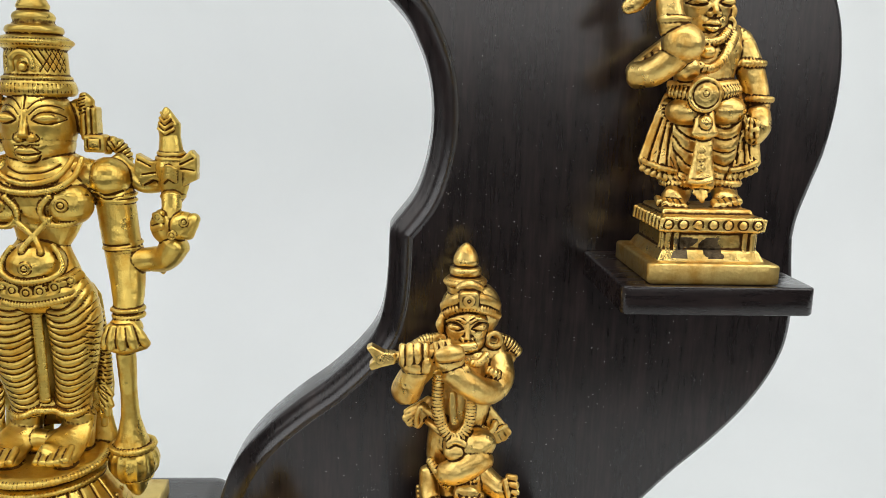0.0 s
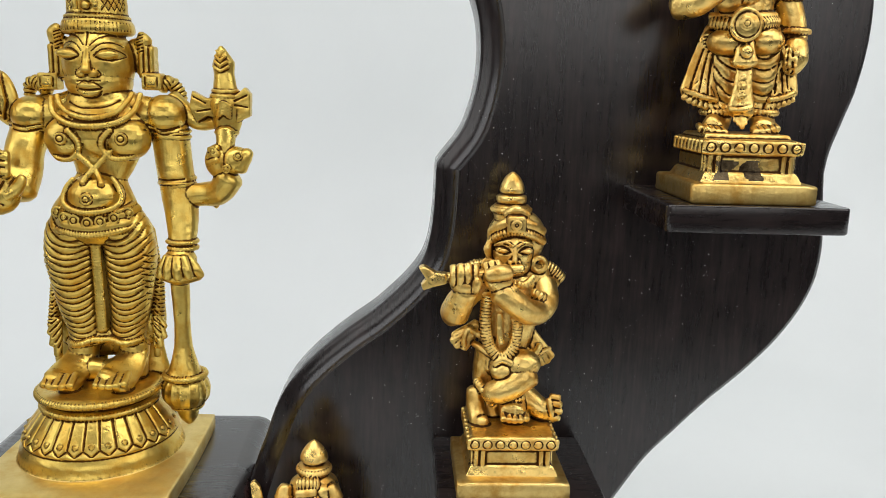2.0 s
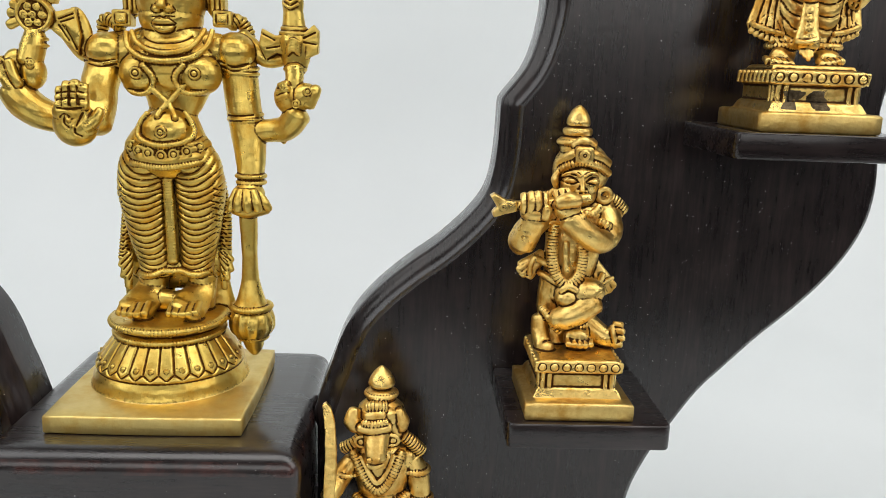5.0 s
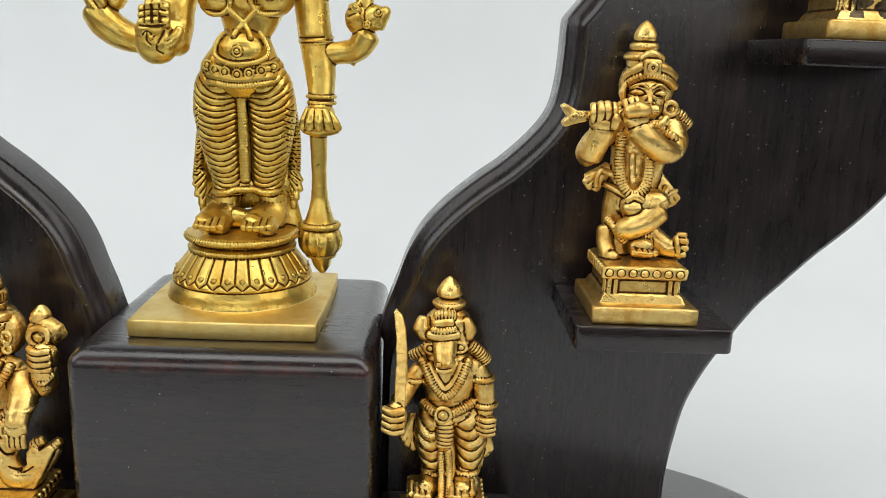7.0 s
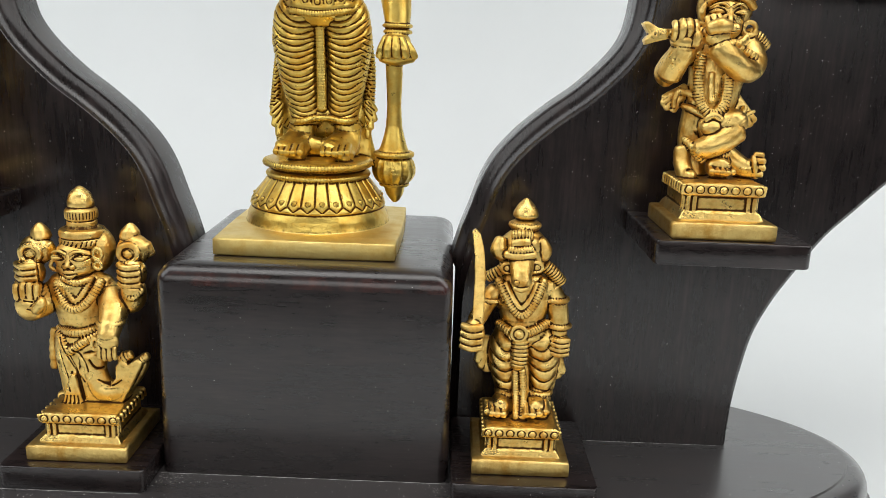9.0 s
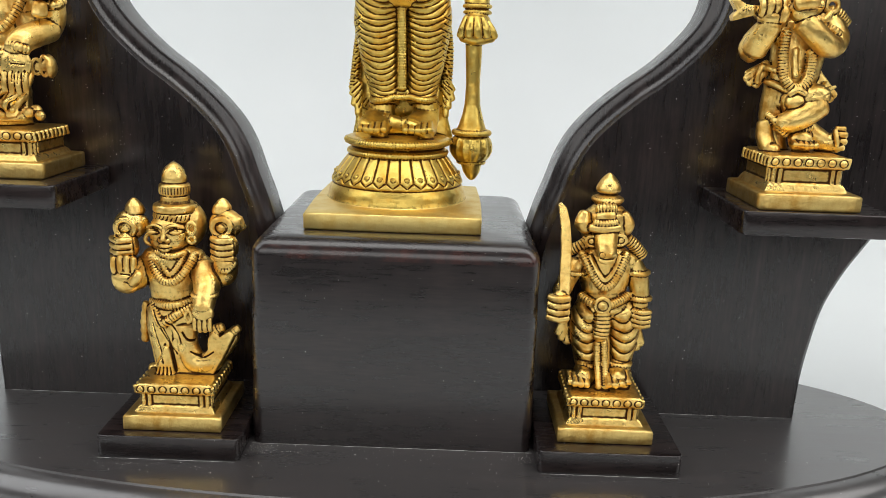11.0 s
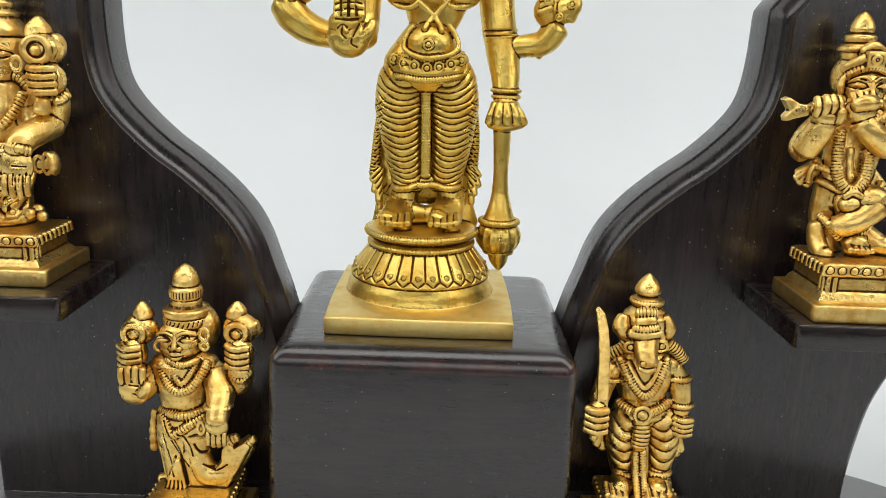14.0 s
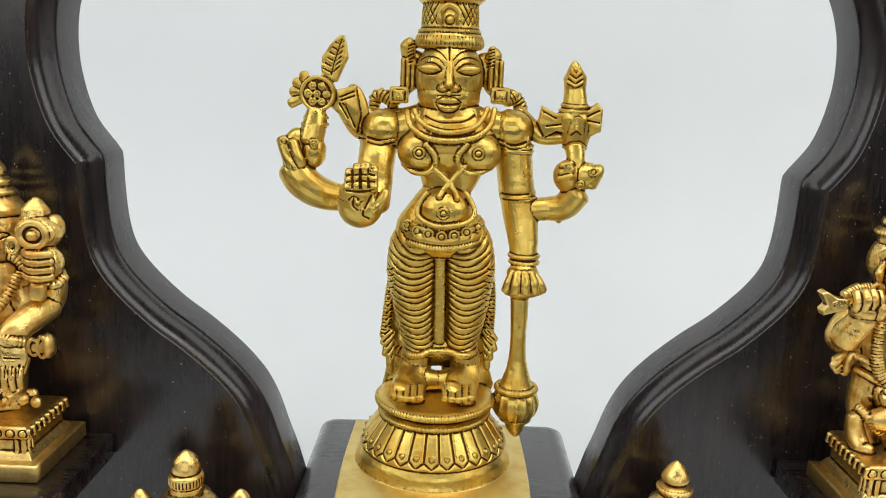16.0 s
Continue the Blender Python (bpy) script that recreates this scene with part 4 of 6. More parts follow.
    for a, b in (((24.2, -1.6, 75.1), (21.7, -2, 68.4)), ((25.6, -2.6, 75), (24.7, -4.4, 68.4)), ((27.5, -2.8, 75.1), (28.3, -4.6, 68.4)), ((29.4, -2.2, 75), (31.6, -3.4, 68.6)), ((31.2, 0, 73.8), (34.6, 0, 68.4))):
        c.tube([a, Vector(a).lerp(Vector(b), 0.6) + Vector((0, -0.8, 0.4)), b], [1.65, 1.75, 1.55], n=10)
    c.tube([(22.4, 0, 68.7), (27.6, 0, 67.7), (33.9, 1, 68.7)], [2.27, 2.68, 2.06], 1.1)
    c.tube([(26.9, 2, 68.2), (27.1, 2, 61.2), (27.3, 2, 51), (27.4, 2, 42.8), (27.5, 2, 37), (27.5, 2, 33.6)], [3.30, 3.09, 2.68, 3.09, 4.54, 5.78], n=32)
    c.hoop((27.6, 2.6, 32.1), 6.81, 6.81, 1.24, rope=1.24)
    c.lathe((27.6, 3, 26), [(5.78, 5.2), (7.43, 3.6), (8.25, 0.5), (7.84, -2.2), (6.19, -4.6), (4.54, -5.6)][::-1], flutes=16, amp=0.035)
    c.hoop((27.9, 3.2, 20.4), 5.16, 5.16, 0.83, rope=1.03)
    c.tube([(28, 3.2, 19.6), (28.2, 3.4, 16.4), (28.3, 3.6, 13.8)], [4.13, 3.30, 1.44])
    # rear arm with the shell
    c.tube([(27.4, 9, 94.9), (34.4, 8, 95.3), (40.5, 7, 96.9), (44.2, 6, 101.8)], [3.92, 4.13, 4.54, 4.95])
    c.hoop((39.1, 7.4, 96), 1.24, 4.54, 0.62, upright=True)
    c.ball((40.6, 5, 107.5), (4.54, 4.4, 5.57))
    c.ball((46.6, 5, 107.8), (5.16, 4.4, 4.54), (0, -30, 0))
    c.tube([(47.8, 4, 105.3), (50.1, 4, 109.3), (51.3, 5, 110.6)], [2.89, 2.48, 1.65])
    for a, b in (((37.6, 2, 106.7), (41.5, 0.8, 108.1)), ((37.9, 2, 108.9), (41.7, 1, 110.3)), ((38.2, 2.6, 111.1), (41.4, 2, 112.2))):
        c.tube([a, b], 1.03, n=8)
    c.studs([(48.4, 0.6, 109.7), (40.1, 0.6, 111), (44.3, 0.8, 105.2)], 0.74, 1.24)
    c.tube([(42.8, 4, 106.6), (43.2, 6, 112.6), (42.9, 8, 116.7)], [2.48, 3.09, 3.51])
    c.tube([(43.1, 9, 115.5), (43.1, 10, 120.7), (42.5, 10, 126.4), (42.4, 10.5, 130.8), (42.1, 11, 136), (41.9, 11, 139.7), (41.3, 11, 144.8)], [3.30, 5.16, 5.78, 4.13, 3.51, 3.92, 0.83], 0.75, n=28)
    c.hoop((42.4, 10.5, 130.6), 4.33, 3.30, 0.52, tilt=0.3)
    c.hoop((42.6, 10.5, 129), 5.16, 3.92, 0.52, tilt=0.3)
    c.hoop((43, 9, 116.7), 3.71, 3.30, 0.62)
    for k in range(5):
        c.tube([(40.2, 6.4, 121.3), (42.6, 5.2, 123.1), (45, 6.2, 121.8)] if k == 0 else [((40.2, 6.4, 121.3)[0] + 0.2 * k, (40.2, 6.4, 121.3)[1], (40.2, 6.4, 121.3)[2] + 0.95 * k), ((42.6, 5.2, 123.1)[0], (42.6, 5.2, 123.1)[1], (42.6, 5.2, 123.1)[2] + 0.95 * k), ((45, 6.2, 121.8)[0], (45, 6.2, 121.8)[1], (45, 6.2, 121.8)[2] + 0.95 * k)], 0.50, n=6)
    for k in range(4):
        for s in (-1, 1):
            x, y, z = (41.6, 8, 137.5)
            c.tube([(x, y - 0.4, z + 1.7 * k - 0.6), (x + s * (2.7 - 0.45 * k), y + 0.4, z + 1.7 * k + 1.0)], 0.50, n=6, steps=3)
    c.slab([(44.5, 128.0), (46.6, 129.4), (49.6, 132), (51.4, 129.8), (51.2, 122.4), (47, 120.3), (44.5, 121.6)], 9.5, 2.2, 0.6)
    c.slab([(40, 128), (36, 127.9), (31.5, 130.2), (30.4, 124.6), (32.8, 119.8), (36.5, 122), (40, 121.6)], 9.5, 2.2, 0.6)
    c.tube([(23.3, 13, 127.4), (28.4, 13, 122.7), (32.7, 12, 119.5), (40.7, 10, 119.9)], [3.09, 3.09, 2.68, 1.86])
    # raised open hand in front
    c.ball((-21.6, 9.5, 120.4), (7.22, 7.0, 6.81))
    c.tube([(-20.3, 12, 121.3), (-22.8, 11, 116.3), (-23.7, 6, 109.1), (-24.1, 4, 101.8), (-24.6, 0, 96.3)], [5.36, 6.60, 6.19, 6.19, 6.39], 0.95, n=28)
    c.hoop((-22.8, 11, 118.2), 6.60, 6.19, 0.74, rope=1.03, tilt=0.4)
    c.hoop((-23, 11, 116.3), 6.50, 6.09, 0.58)
    c.ball((-27.4, -7, 96.5), (7.43, 5.2, 7.43))
    c.ball((-28, -8, 100.5), (6.39, 4.4, 4.95))
    for a, b in (((-30.8, -10.5, 102), (-30.6, -9.5, 108.2)), ((-28.2, -11.5, 102.6), (-28, -10.5, 110)), ((-25.5, -11.5, 102.7), (-25.4, -10.5, 110.5)), ((-22.9, -10.5, 102.3), (-23, -9.5, 109.4))):
        c.tube([a, b], 1.65, n=10, steps=4)
        for k in (0.15, 0.5, 0.85):
            c.ball(Vector(a).lerp(Vector(b), k) + Vector((0, -0.5, 0)), (1.75, 1.5, 1.24), n=10)
    c.tube([(-23.7, -9, 95.9), (-20.7, -8, 98.4), (-19.1, -7, 101.6)], [2.68, 2.27, 1.44])
    c.studs([(-27.8, -12.4, 98.1), (-25.8, -12.4, 96)], 0.62)
    # rear arm with the disc
    c.tube([(-19.7, 13, 124.9), (-24.4, 13, 120.3), (-29.9, 12, 120.2), (-33.9, 10, 125.8)], [3.30, 3.71, 3.71, 3.30])
    c.ball((-30.9, 10.5, 126.2), (4.13, 2.2, 9.08), (0, -12, 0))
    c.slab([(-38.5, 132.6), (-31.2, 134.6), (-29.4, 125), (-30.6, 118.8), (-33.6, 122), (-38.8, 127)], 9, 2.2, 0.6)
    x, y, z = (-43.1, 7, 131.5)
    c.ball((x, y, z), (6.0, 1.6, 6.0), n=32)
    c.tube([(x, y + 1.5, z), (x, y - 2.2, z)], [5.8, 5.7], n=36, round_ends=False)
    c.hoop((x, y - 2.1, z), 5.25, 5.25, 0.62, upright=True)
    for k in range(7):
        a = 2 * math.pi * k / 6
        q = 2.9 if k < 6 else 0
        c.hoop((x + q * math.cos(a), y - 2.3, z + q * math.sin(a)), 0.95, 0.95, 0.3, upright=True)
        c.ball((x + q * math.cos(a), y - 2.2, z + q * math.sin(a)), 0.55, n=8)
    c.fan((-46.1, 8, 131.7), [(-52.5, 8, 127.8), (-52.1, 8, 131.9), (-50.9, 8, 135.2), (-48.1, 8, 137.9)], 2.27, 1.65)
    c.slab([(-42.0, 135.5), (-42.3, 139.8), (-42.0, 143.4), (-39.6, 147.4), (-36.6, 150.4), (-35.3, 150.9), (-34.2, 147.6), (-33.6, 143.2), (-35.6, 139.4), (-37.2, 135.5)], 8.5, 1.6, 0.7)
    c.cut([(-38.9, 8, 137.8), (-37.6, 8, 143), (-35.6, 8, 149.4)], 0.42, 0.5)
    for k in range(6):
        b = Vector((-38.8, 8, 138.4)).lerp(Vector((-36.2, 8, 147.6)), k / 5)
        for way in (Vector((-3.2, 0, 1.6)), Vector((2.6, 0, 2.4))):
            c.cut([b, b + way * (1.0 - 0.09 * k)], 0.36, 0.45)
    c.tube([(-43.6, 7, 125.6), (-44.2, 6, 121.1), (-45.2, 5, 115.9)], [3.30, 4.13, 4.13])
    c.hoop((-43.8, 7, 123.7), 3.71, 3.30, 0.62)
    c.hoop((-44.1, 6.5, 121.5), 4.13, 3.71, 0.62)
    c.ball((-50.8, 5, 113.5), (4.13, 4, 7.01), (0, 14, 0))
    c.ball((-44, 5, 112.6), (3.92, 4.2, 5.57))
    c.tube([(-54.3, 4, 116.4), (-51.7, 2, 110.4), (-49.5, 2, 106.3)], [2.27, 2.48, 2.48])
    c.tube([(-50.5, 1.6, 116), (-48.8, 0.6, 111.4), (-47.5, 1.2, 108.4)], 1.65)
    c.studs([(-43.3, 0.8, 115.6), (-53.4, 1.4, 115.9), (-48.8, 0.4, 109.2)], 0.83, 1.34)
    c.tube([(-51.2, 5, 107.1), (-48.2, 5, 103), (-43.4, 6, 99.2), (-36.8, 7, 97), (-29.8, 8, 96.8)], [5.36, 5.98, 5.57, 4.74, 4.54])
    # engraved lines
    c.cut([(-3.6, 1, 132.3), (-1, 1, 132.6), (0.2, 1, 132.3), (1.5, 1, 132.7), (4.1, 1, 132.6)], 0.4, 0.5)
    c.cut([(-7.5, 3, 125.6), (-3.1, 1, 124), (0.9, 0, 123.9), (5.5, 1, 124.5), (9.1, 3, 126.6)], 0.5, 0.4)
    c.cut([(-30.6, -12, 99), (-29, -12, 100.2), (-27.2, -12, 99.1)], 0.55, 0.6)
    c.cut([(-29, -12, 100.2), (-29.3, -12, 97.3), (-27.5, -12, 95.5)], 0.55, 0.6)
    c.cut([(-23.3, -12, 100.4), (-25, -12, 97.1), (-26, -12, 94.1), (-23.9, -12, 92.7)], 0.6, 0.7)
    c.cut([(-29.7, -10, 108.8), (-29.5, -11, 102.5)], 0.5, 0.7)
    c.cut([(-27, -10, 108.9), (-26.8, -11, 102.6)], 0.5, 0.7)
    c.cut([(-24.3, -10, 109), (-24.1, -11, 102.7)], 0.5, 0.7)
    c.cut([(-31.4, -10, 101.9), (-27, -11, 101.7), (-22.4, -10, 102.3)], 0.5, 0.5)
    c.cut([(-31.5, -10, 106.6), (-27.1, -11, 107.4), (-22.2, -10, 107.1)], 0.45, 0.5)
    c.cut([(-31.4, -10, 104.5), (-27, -11, 105.3), (-22.1, -10, 105)], 0.45, 0.5)
    c.cut([(19.4, 4, 100.2), (23.8, 2, 100.3), (28.9, 4, 100.7)], 0.5, 0.5)
    c.cut([(19.5, 4, 98.3), (23.9, 2, 98.4), (29, 4, 98.8)], 0.5, 0.5)
    c.cut([(17, 4, 118.7), (21.8, 2, 116.8), (27.1, 4, 118)], 0.45, 0.45)
    c.cut([(-26.7, 4, 117.8), (-22, 2, 117), (-17.3, 4, 117.8)], 0.45, 0.45)
    c.cut([(17, 4, 117.2), (21.9, 2, 115.4), (27.2, 4, 116.5)], 0.45, 0.45)
    c.cut([(-26.6, 4, 116.3), (-22, 2, 115.6), (-17.3, 4, 116.3)], 0.45, 0.45)
    for line in ([(-36, 6, 130.6), (-31.4, 6, 132.6)], [(-35.6, 6, 129.6), (-31.2, 6, 131.2)], [(-36.2, 6, 128.5), (-33.2, 6, 123.4)], [(-35.2, 6, 128.5), (-32.2, 6, 123.2)], [(-34.4, 6, 128.3), (-31, 6, 120.6)]):
        c.cut(line, 0.45, 0.6)
    c.cut([(31.6, 8, 128.4), (36.2, 8, 126.2)], 0.45, 0.6)
    c.cut([(33.2, 8, 123.5), (38, 8, 124.4)], 0.5, 0.6)
    c.cut([(46.4, 8, 127.4), (50.4, 8, 129.4)], 0.5, 0.6)
    c.cut([(46.5, 8, 125.9), (50.7, 8, 125.3)], 0.5, 0.6)
    c.cut([(-16, 6, 74.4), (-19.1, 6, 72.7)], 0.4, 0.5)
    c.cut([(14.2, 6, 75.6), (17.8, 6, 74.2)], 0.4, 0.5)
    c.cut([(-16.2, 6, 72), (-19.2, 6, 70.3)], 0.4, 0.5)
    c.cut([(14.5, 6, 73.2), (17.9, 6, 71.8)], 0.4, 0.5)
    c.cut([(-16.4, 6, 69.6), (-19.3, 6, 67.9)], 0.4, 0.5)
    c.cut([(14.7, 6, 70.8), (17.9, 6, 69.3)], 0.4, 0.5)
    c.cut([(-16.6, 6, 67.2), (-19.3, 6, 65.4)], 0.4, 0.5)
    c.cut([(14.9, 6, 68.4), (18, 6, 66.9)], 0.4, 0.5)
    c.cut([(-16.8, 6, 64.7), (-19.4, 6, 63)], 0.4, 0.5)
    c.cut([(15.1, 6, 66), (18, 6, 64.5)], 0.4, 0.5)
    c.cut([(-16.9, 6, 62.3), (-19.4, 6, 60.6)], 0.4, 0.5)
    c.cut([(15.4, 6, 63.6), (18.1, 6, 62.1)], 0.4, 0.5)
    c.cut([(-17.1, 6, 59.8), (-19.5, 6, 58.1)], 0.4, 0.5)
    c.cut([(15.6, 6, 61.1), (18.2, 6, 59.6)], 0.4, 0.5)
    c.cut([(-17.3, 6, 57.4), (-19.6, 6, 55.6)], 0.4, 0.5)
    c.cut([(15.8, 6, 58.7), (18.2, 6, 57.2)], 0.4, 0.5)
    c.cut([(-17.5, 6, 54.9), (-19.6, 6, 53.2)], 0.4, 0.5)
    c.cut([(16.1, 6, 56.3), (18.3, 6, 54.7)], 0.4, 0.5)
    c.cut([(-17.7, 6, 52.4), (-19.7, 6, 50.7)], 0.4, 0.5)
    c.cut([(16.3, 6, 53.8), (18.4, 6, 52.2)], 0.4, 0.5)
    c.cut([(-17.8, 6, 49.9), (-19.8, 6, 48.2)], 0.4, 0.5)
    c.cut([(16.6, 6, 51.3), (18.4, 6, 49.7)], 0.4, 0.5)
    c.cut([(-18, 6, 47.4), (-19.8, 6, 45.7)], 0.4, 0.5)
    c.cut([(16.8, 6, 48.8), (18.5, 6, 47.2)], 0.4, 0.5)
    c.cut([(-20, 5, 45.6), (-16.1, 4, 49.4)], 0.45, 0.5)
    c.cut([(19.4, 5, 48), (15.3, 4, 51.1)], 0.45, 0.5)
    c.cut([(-19, 5, 43.8), (-15.5, 4, 47.8)], 0.45, 0.5)
    c.cut([(18.5, 5, 46.1), (14.8, 4, 49.4)], 0.45, 0.5)
    c.cut([(-18, 5, 41.9), (-14.8, 4, 46.2)], 0.45, 0.5)
    c.cut([(17.6, 5, 44.2), (14.3, 4, 47.8)], 0.45, 0.5)
    c.cut([(-16.9, 5, 40.1), (-14.2, 4, 44.5)], 0.45, 0.5)
    c.cut([(16.7, 5, 42.3), (13.8, 4, 46.1)], 0.45, 0.5)
    c.cut([(-15.9, 5, 38.3), (-13.6, 4, 42.9)], 0.45, 0.5)
    c.cut([(15.8, 5, 40.4), (13.3, 4, 44.4)], 0.45, 0.5)
    c.push((0, 0), 0, 2.5, stay=34)
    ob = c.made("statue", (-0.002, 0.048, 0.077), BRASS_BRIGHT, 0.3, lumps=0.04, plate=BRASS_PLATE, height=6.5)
    return tagged(ob, "large polished brass standing figure statue with mace on a lotus foot", "statue")


central_statue()



GROUP = "small brass statues on the stand"


def crown(c, x, y, rings):
    """A stepped pointed cap: rings of radius and height, from the brow up."""
    c.lathe((x, y, 0), rings, n=32)


def horse_statue():
    """A standing figure with a horse's head, holding a sword upright."""
    c = Clay()
    c.plinth()
    body = c.mark()
    # feet, legs, cloth
    for foot, nails in ((((-3.9, 4, 22.5), (-5.6, 0, 18.7), (-7.2, -5, 18.2)), [(-11.9, -7.5, 18.2), (-10, -8.4, 18), (-8.1, -8.8, 17.9), (-6, -8.6, 17.8)]),
                        (((7.3, 4, 22.9), (7.2, 0, 19.2), (6.2, -5, 18.2)), [(1.8, -8.6, 18.1), (4.2, -8.6, 18), (6.7, -8.2, 18.4), (9.1, -7, 18.8)])):
        c.tube(foot, [3.50, 4.60, 4.16], 0.75)
        c.toes(nails, 1.36, 3.6)
        c.hoop((foot[0][0], foot[0][1] - 0.3, foot[0][2] - 0.6), 4.16, 4.16, 1.09, rope=1.31)
    c.tube([(-3.8, 6, 45.9), (-5.2, 5, 40.8), (-5.6, 5, 33.1), (-4.1, 5, 22)], [4.38, 6.13, 5.91, 4.16], 0.95, n=48, fold=4.16, sag=3.6, groove=0.26)
    c.tube([(4.8, 6, 46.2), (6.7, 5, 41.2), (8.2, 5, 33.6), (8, 5, 22.5)], [4.38, 6.13, 5.91, 4.16], 0.95, n=48, fold=4.16, sag=3.6, groove=0.26)
    c.tube([(-1, -0.6, 42.8), (-0.9, -1.4, 37.8), (-1.2, -1.4, 33.9), (-1.1, -1, 32)], [2.85, 3.28, 3.06, 1.09], 0.6, rope=1.75, depth=0.2)
    c.tube([(-2.3, -1, 31.5), (-1.6, -2, 22.8), (-1.6, -8, 16.7)], 1.31, rope=1.31)
    c.tube([(0.3, -1, 32.1), (1.1, -2, 22.9), (0.8, -8, 16.8)], 1.31, rope=1.31)
    c.tube([(0, 1, 32.6), (1, 1, 21.7), (0.9, -2, 16.3)], 2.63, 0.8)
    for top, tips in (((-11.3, 8, 39.5), [(-15.4, 7, 31.5), (-14, 7, 29.4), (-11.8, 7, 28.1), (-10.1, 7, 28.6)]), ((12.6, 8, 34.9), [(15.5, 7, 28.2), (14, 7, 26.4), (12, 7, 25.4), (10.7, 7, 25.8)])):
        c.fan(top, tips, 2.85, 1.75)
    c.tube([(0.7, 9, 42.9), (2.2, 10, 29.3), (2.7, 9, 20.7)], [10.95, 12.26, 10.95], 0.22, n=32)
    # trunk, belt, chain
    c.tube([(-0.3, 7, 61.8), (-0.3, 6, 56.7), (-0, 6, 49.3), (0.4, 6, 42.8)], [10.07, 10.07, 8.10, 9.63], 0.72, n=32)
    c.tube([(-9, 6, 58.5), (-0.6, 6, 60.5), (9.3, 6, 59.6)], [4.16, 5.69, 4.16], 0.9, n=28)
    c.tube([(-9.8, 2, 64.2), (-7.3, 0, 59.2), (-4.4, -1.4, 54.5), (-1.4, -2.2, 52.4), (1.9, -1.6, 54.8), (4.4, 0, 59.9), (6.2, 2, 64.4)], 1.64, rope=1.31)
    c.tube([(-7.1, 1, 63.1), (-4.1, -0.8, 57.5), (-1.5, -1.6, 55.1), (1.4, -0.8, 57.9), (3.7, 1, 63.5)], 0.99)
    c.tube([(-9.1, 3, 48), (-6, 0, 46.5), (-1.5, -2, 45.6), (3.8, 0, 46.6), (8.8, 3, 48.6)], 1.75, rope=1.31)
    c.ball((-1.8, -3.2, 46.2), (3.06, 1.4, 3.06))
    c.hoop((-2, -4, 46.5), 2.63, 2.63, 0.66, upright=True)
    c.ball((-2.1, -4.2, 46.5), 0.99, n=10)
    # horse head and cap
    c.ball((-1, 7, 72.2), (8.98, 6.4, 10.07))
    c.tube([(-1.9, 3, 72.5), (-2.1, -0.4, 69.2), (-2.2, -3, 66.6), (-2, -3.6, 64.7)], [5.25, 4.16, 3.50, 3.72], 0.9, n=28)
    c.studs([(-4.2, -6.4, 65.4), (-1.3, -6.4, 65.5)], 0.92)
    c.tube([(-4.7, -5, 63.2), (-2.3, -6, 62.9), (0.2, -5, 63.3)], 0.88, n=8)
    for e in ((-6.8, 0.6, 68.8), (3, 0.6, 69.5)):
        c.ball(e, (1.75, 1.4, 1.31), n=12)
        c.hoop((e[0], e[1] - 0.6, e[2]), 2.19, 1.75, 0.57, upright=True)
    c.tube([(-9.5, 4, 78.1), (-10, 3, 74.6), (-8.1, 2.5, 72.4)], [1.97, 3.06, 2.19])
    c.tube([(4.6, 4, 78.2), (5.9, 4, 74.6), (5.6, 4, 71.7)], [1.75, 2.63, 1.97])
    c.tube([(-7.7, 0, 73.6), (-2.9, -1.4, 73.4), (2.1, 0, 74.1)], 1.53, n=10)
    c.tube([(-6.7, -0.2, 75.4), (-3, -1.2, 75.4), (1.1, -0.2, 75.9)], 1.31, rope=1.09)
    c.tube([(-5.2, 0.6, 77.5), (-3, 0, 78), (-0.1, 0.6, 78.1)], 1.53, n=10)
    c.tube([(-5.5, 2, 79.9), (-2.5, 1.4, 80.5), (0.4, 2, 80.1)], 1.97, rope=1.09)
    x, y, z = (-1, 8, 74.7)
    crown(c, x, y, [(7.88, z), (7.44, z + 3.4), (4.38, z + 5.6), (4.82, z + 6.4), (5.25, z + 7.8), (4.38, z + 9.2), (2.63, z + 9.8), (4.16, z + 10.8), (4.38, z + 12.0), (3.28, z + 14.4), (1.75, z + 16.2), (0.44, z + 17.4)])
    c.hoop((x, y, z + 7.9), 4.82, 4.82, 1.09, rope=1.31)
    c.tube([(-6.9, 5, 68.3), (-10, 4, 66.2), (-13.3, 5, 64.1)], 2.19, rope=1.31)
    c.tube([(6.5, 5, 69), (9.5, 5, 66.6), (12.6, 6, 63.1)], 2.41, rope=1.31)
    c.push(body, 0, 2.0)
    # sword arm and sword
    c.tube([(-9.8, 8, 58.5), (-13, 6, 55.3), (-17, -2, 50.9)], [3.72, 3.50, 3.06])
    c.hoop((-11.5, 5, 56.6), 3.50, 3.28, 0.88, rope=1.09)
    c.fist((-17.9, -6, 47.3), 4.0, 5.7)
    c.slab([(-18.3, 51), (-18.4, 58), (-18.2, 66), (-18.4, 73), (-19.2, 79), (-19.6, 81.6), (-18.4, 82.4), (-16.6, 80.6), (-15.2, 75.5), (-14.5, 68), (-14.5, 60), (-14.8, 51)], 0, 1.0, 0.4)
    for i in range(len(c.v) - 48, len(c.v)):
        # the blade leans back from the hand
        c.v[i] = c.v[i] + Vector((0, -6.5 + 8.5 * (c.v[i].z - 51) / 31, 0))
    # lowered arm
    arm = c.mark()
    c.tube([(9.3, 6, 59.6), (11.7, 5, 55.3), (12.6, 4, 49.3), (12.9, 3, 44.3)], [3.72, 3.72, 3.50, 2.85])
    c.hoop((11.4, 5.4, 56.9), 3.94, 3.94, 0.99, rope=1.09)
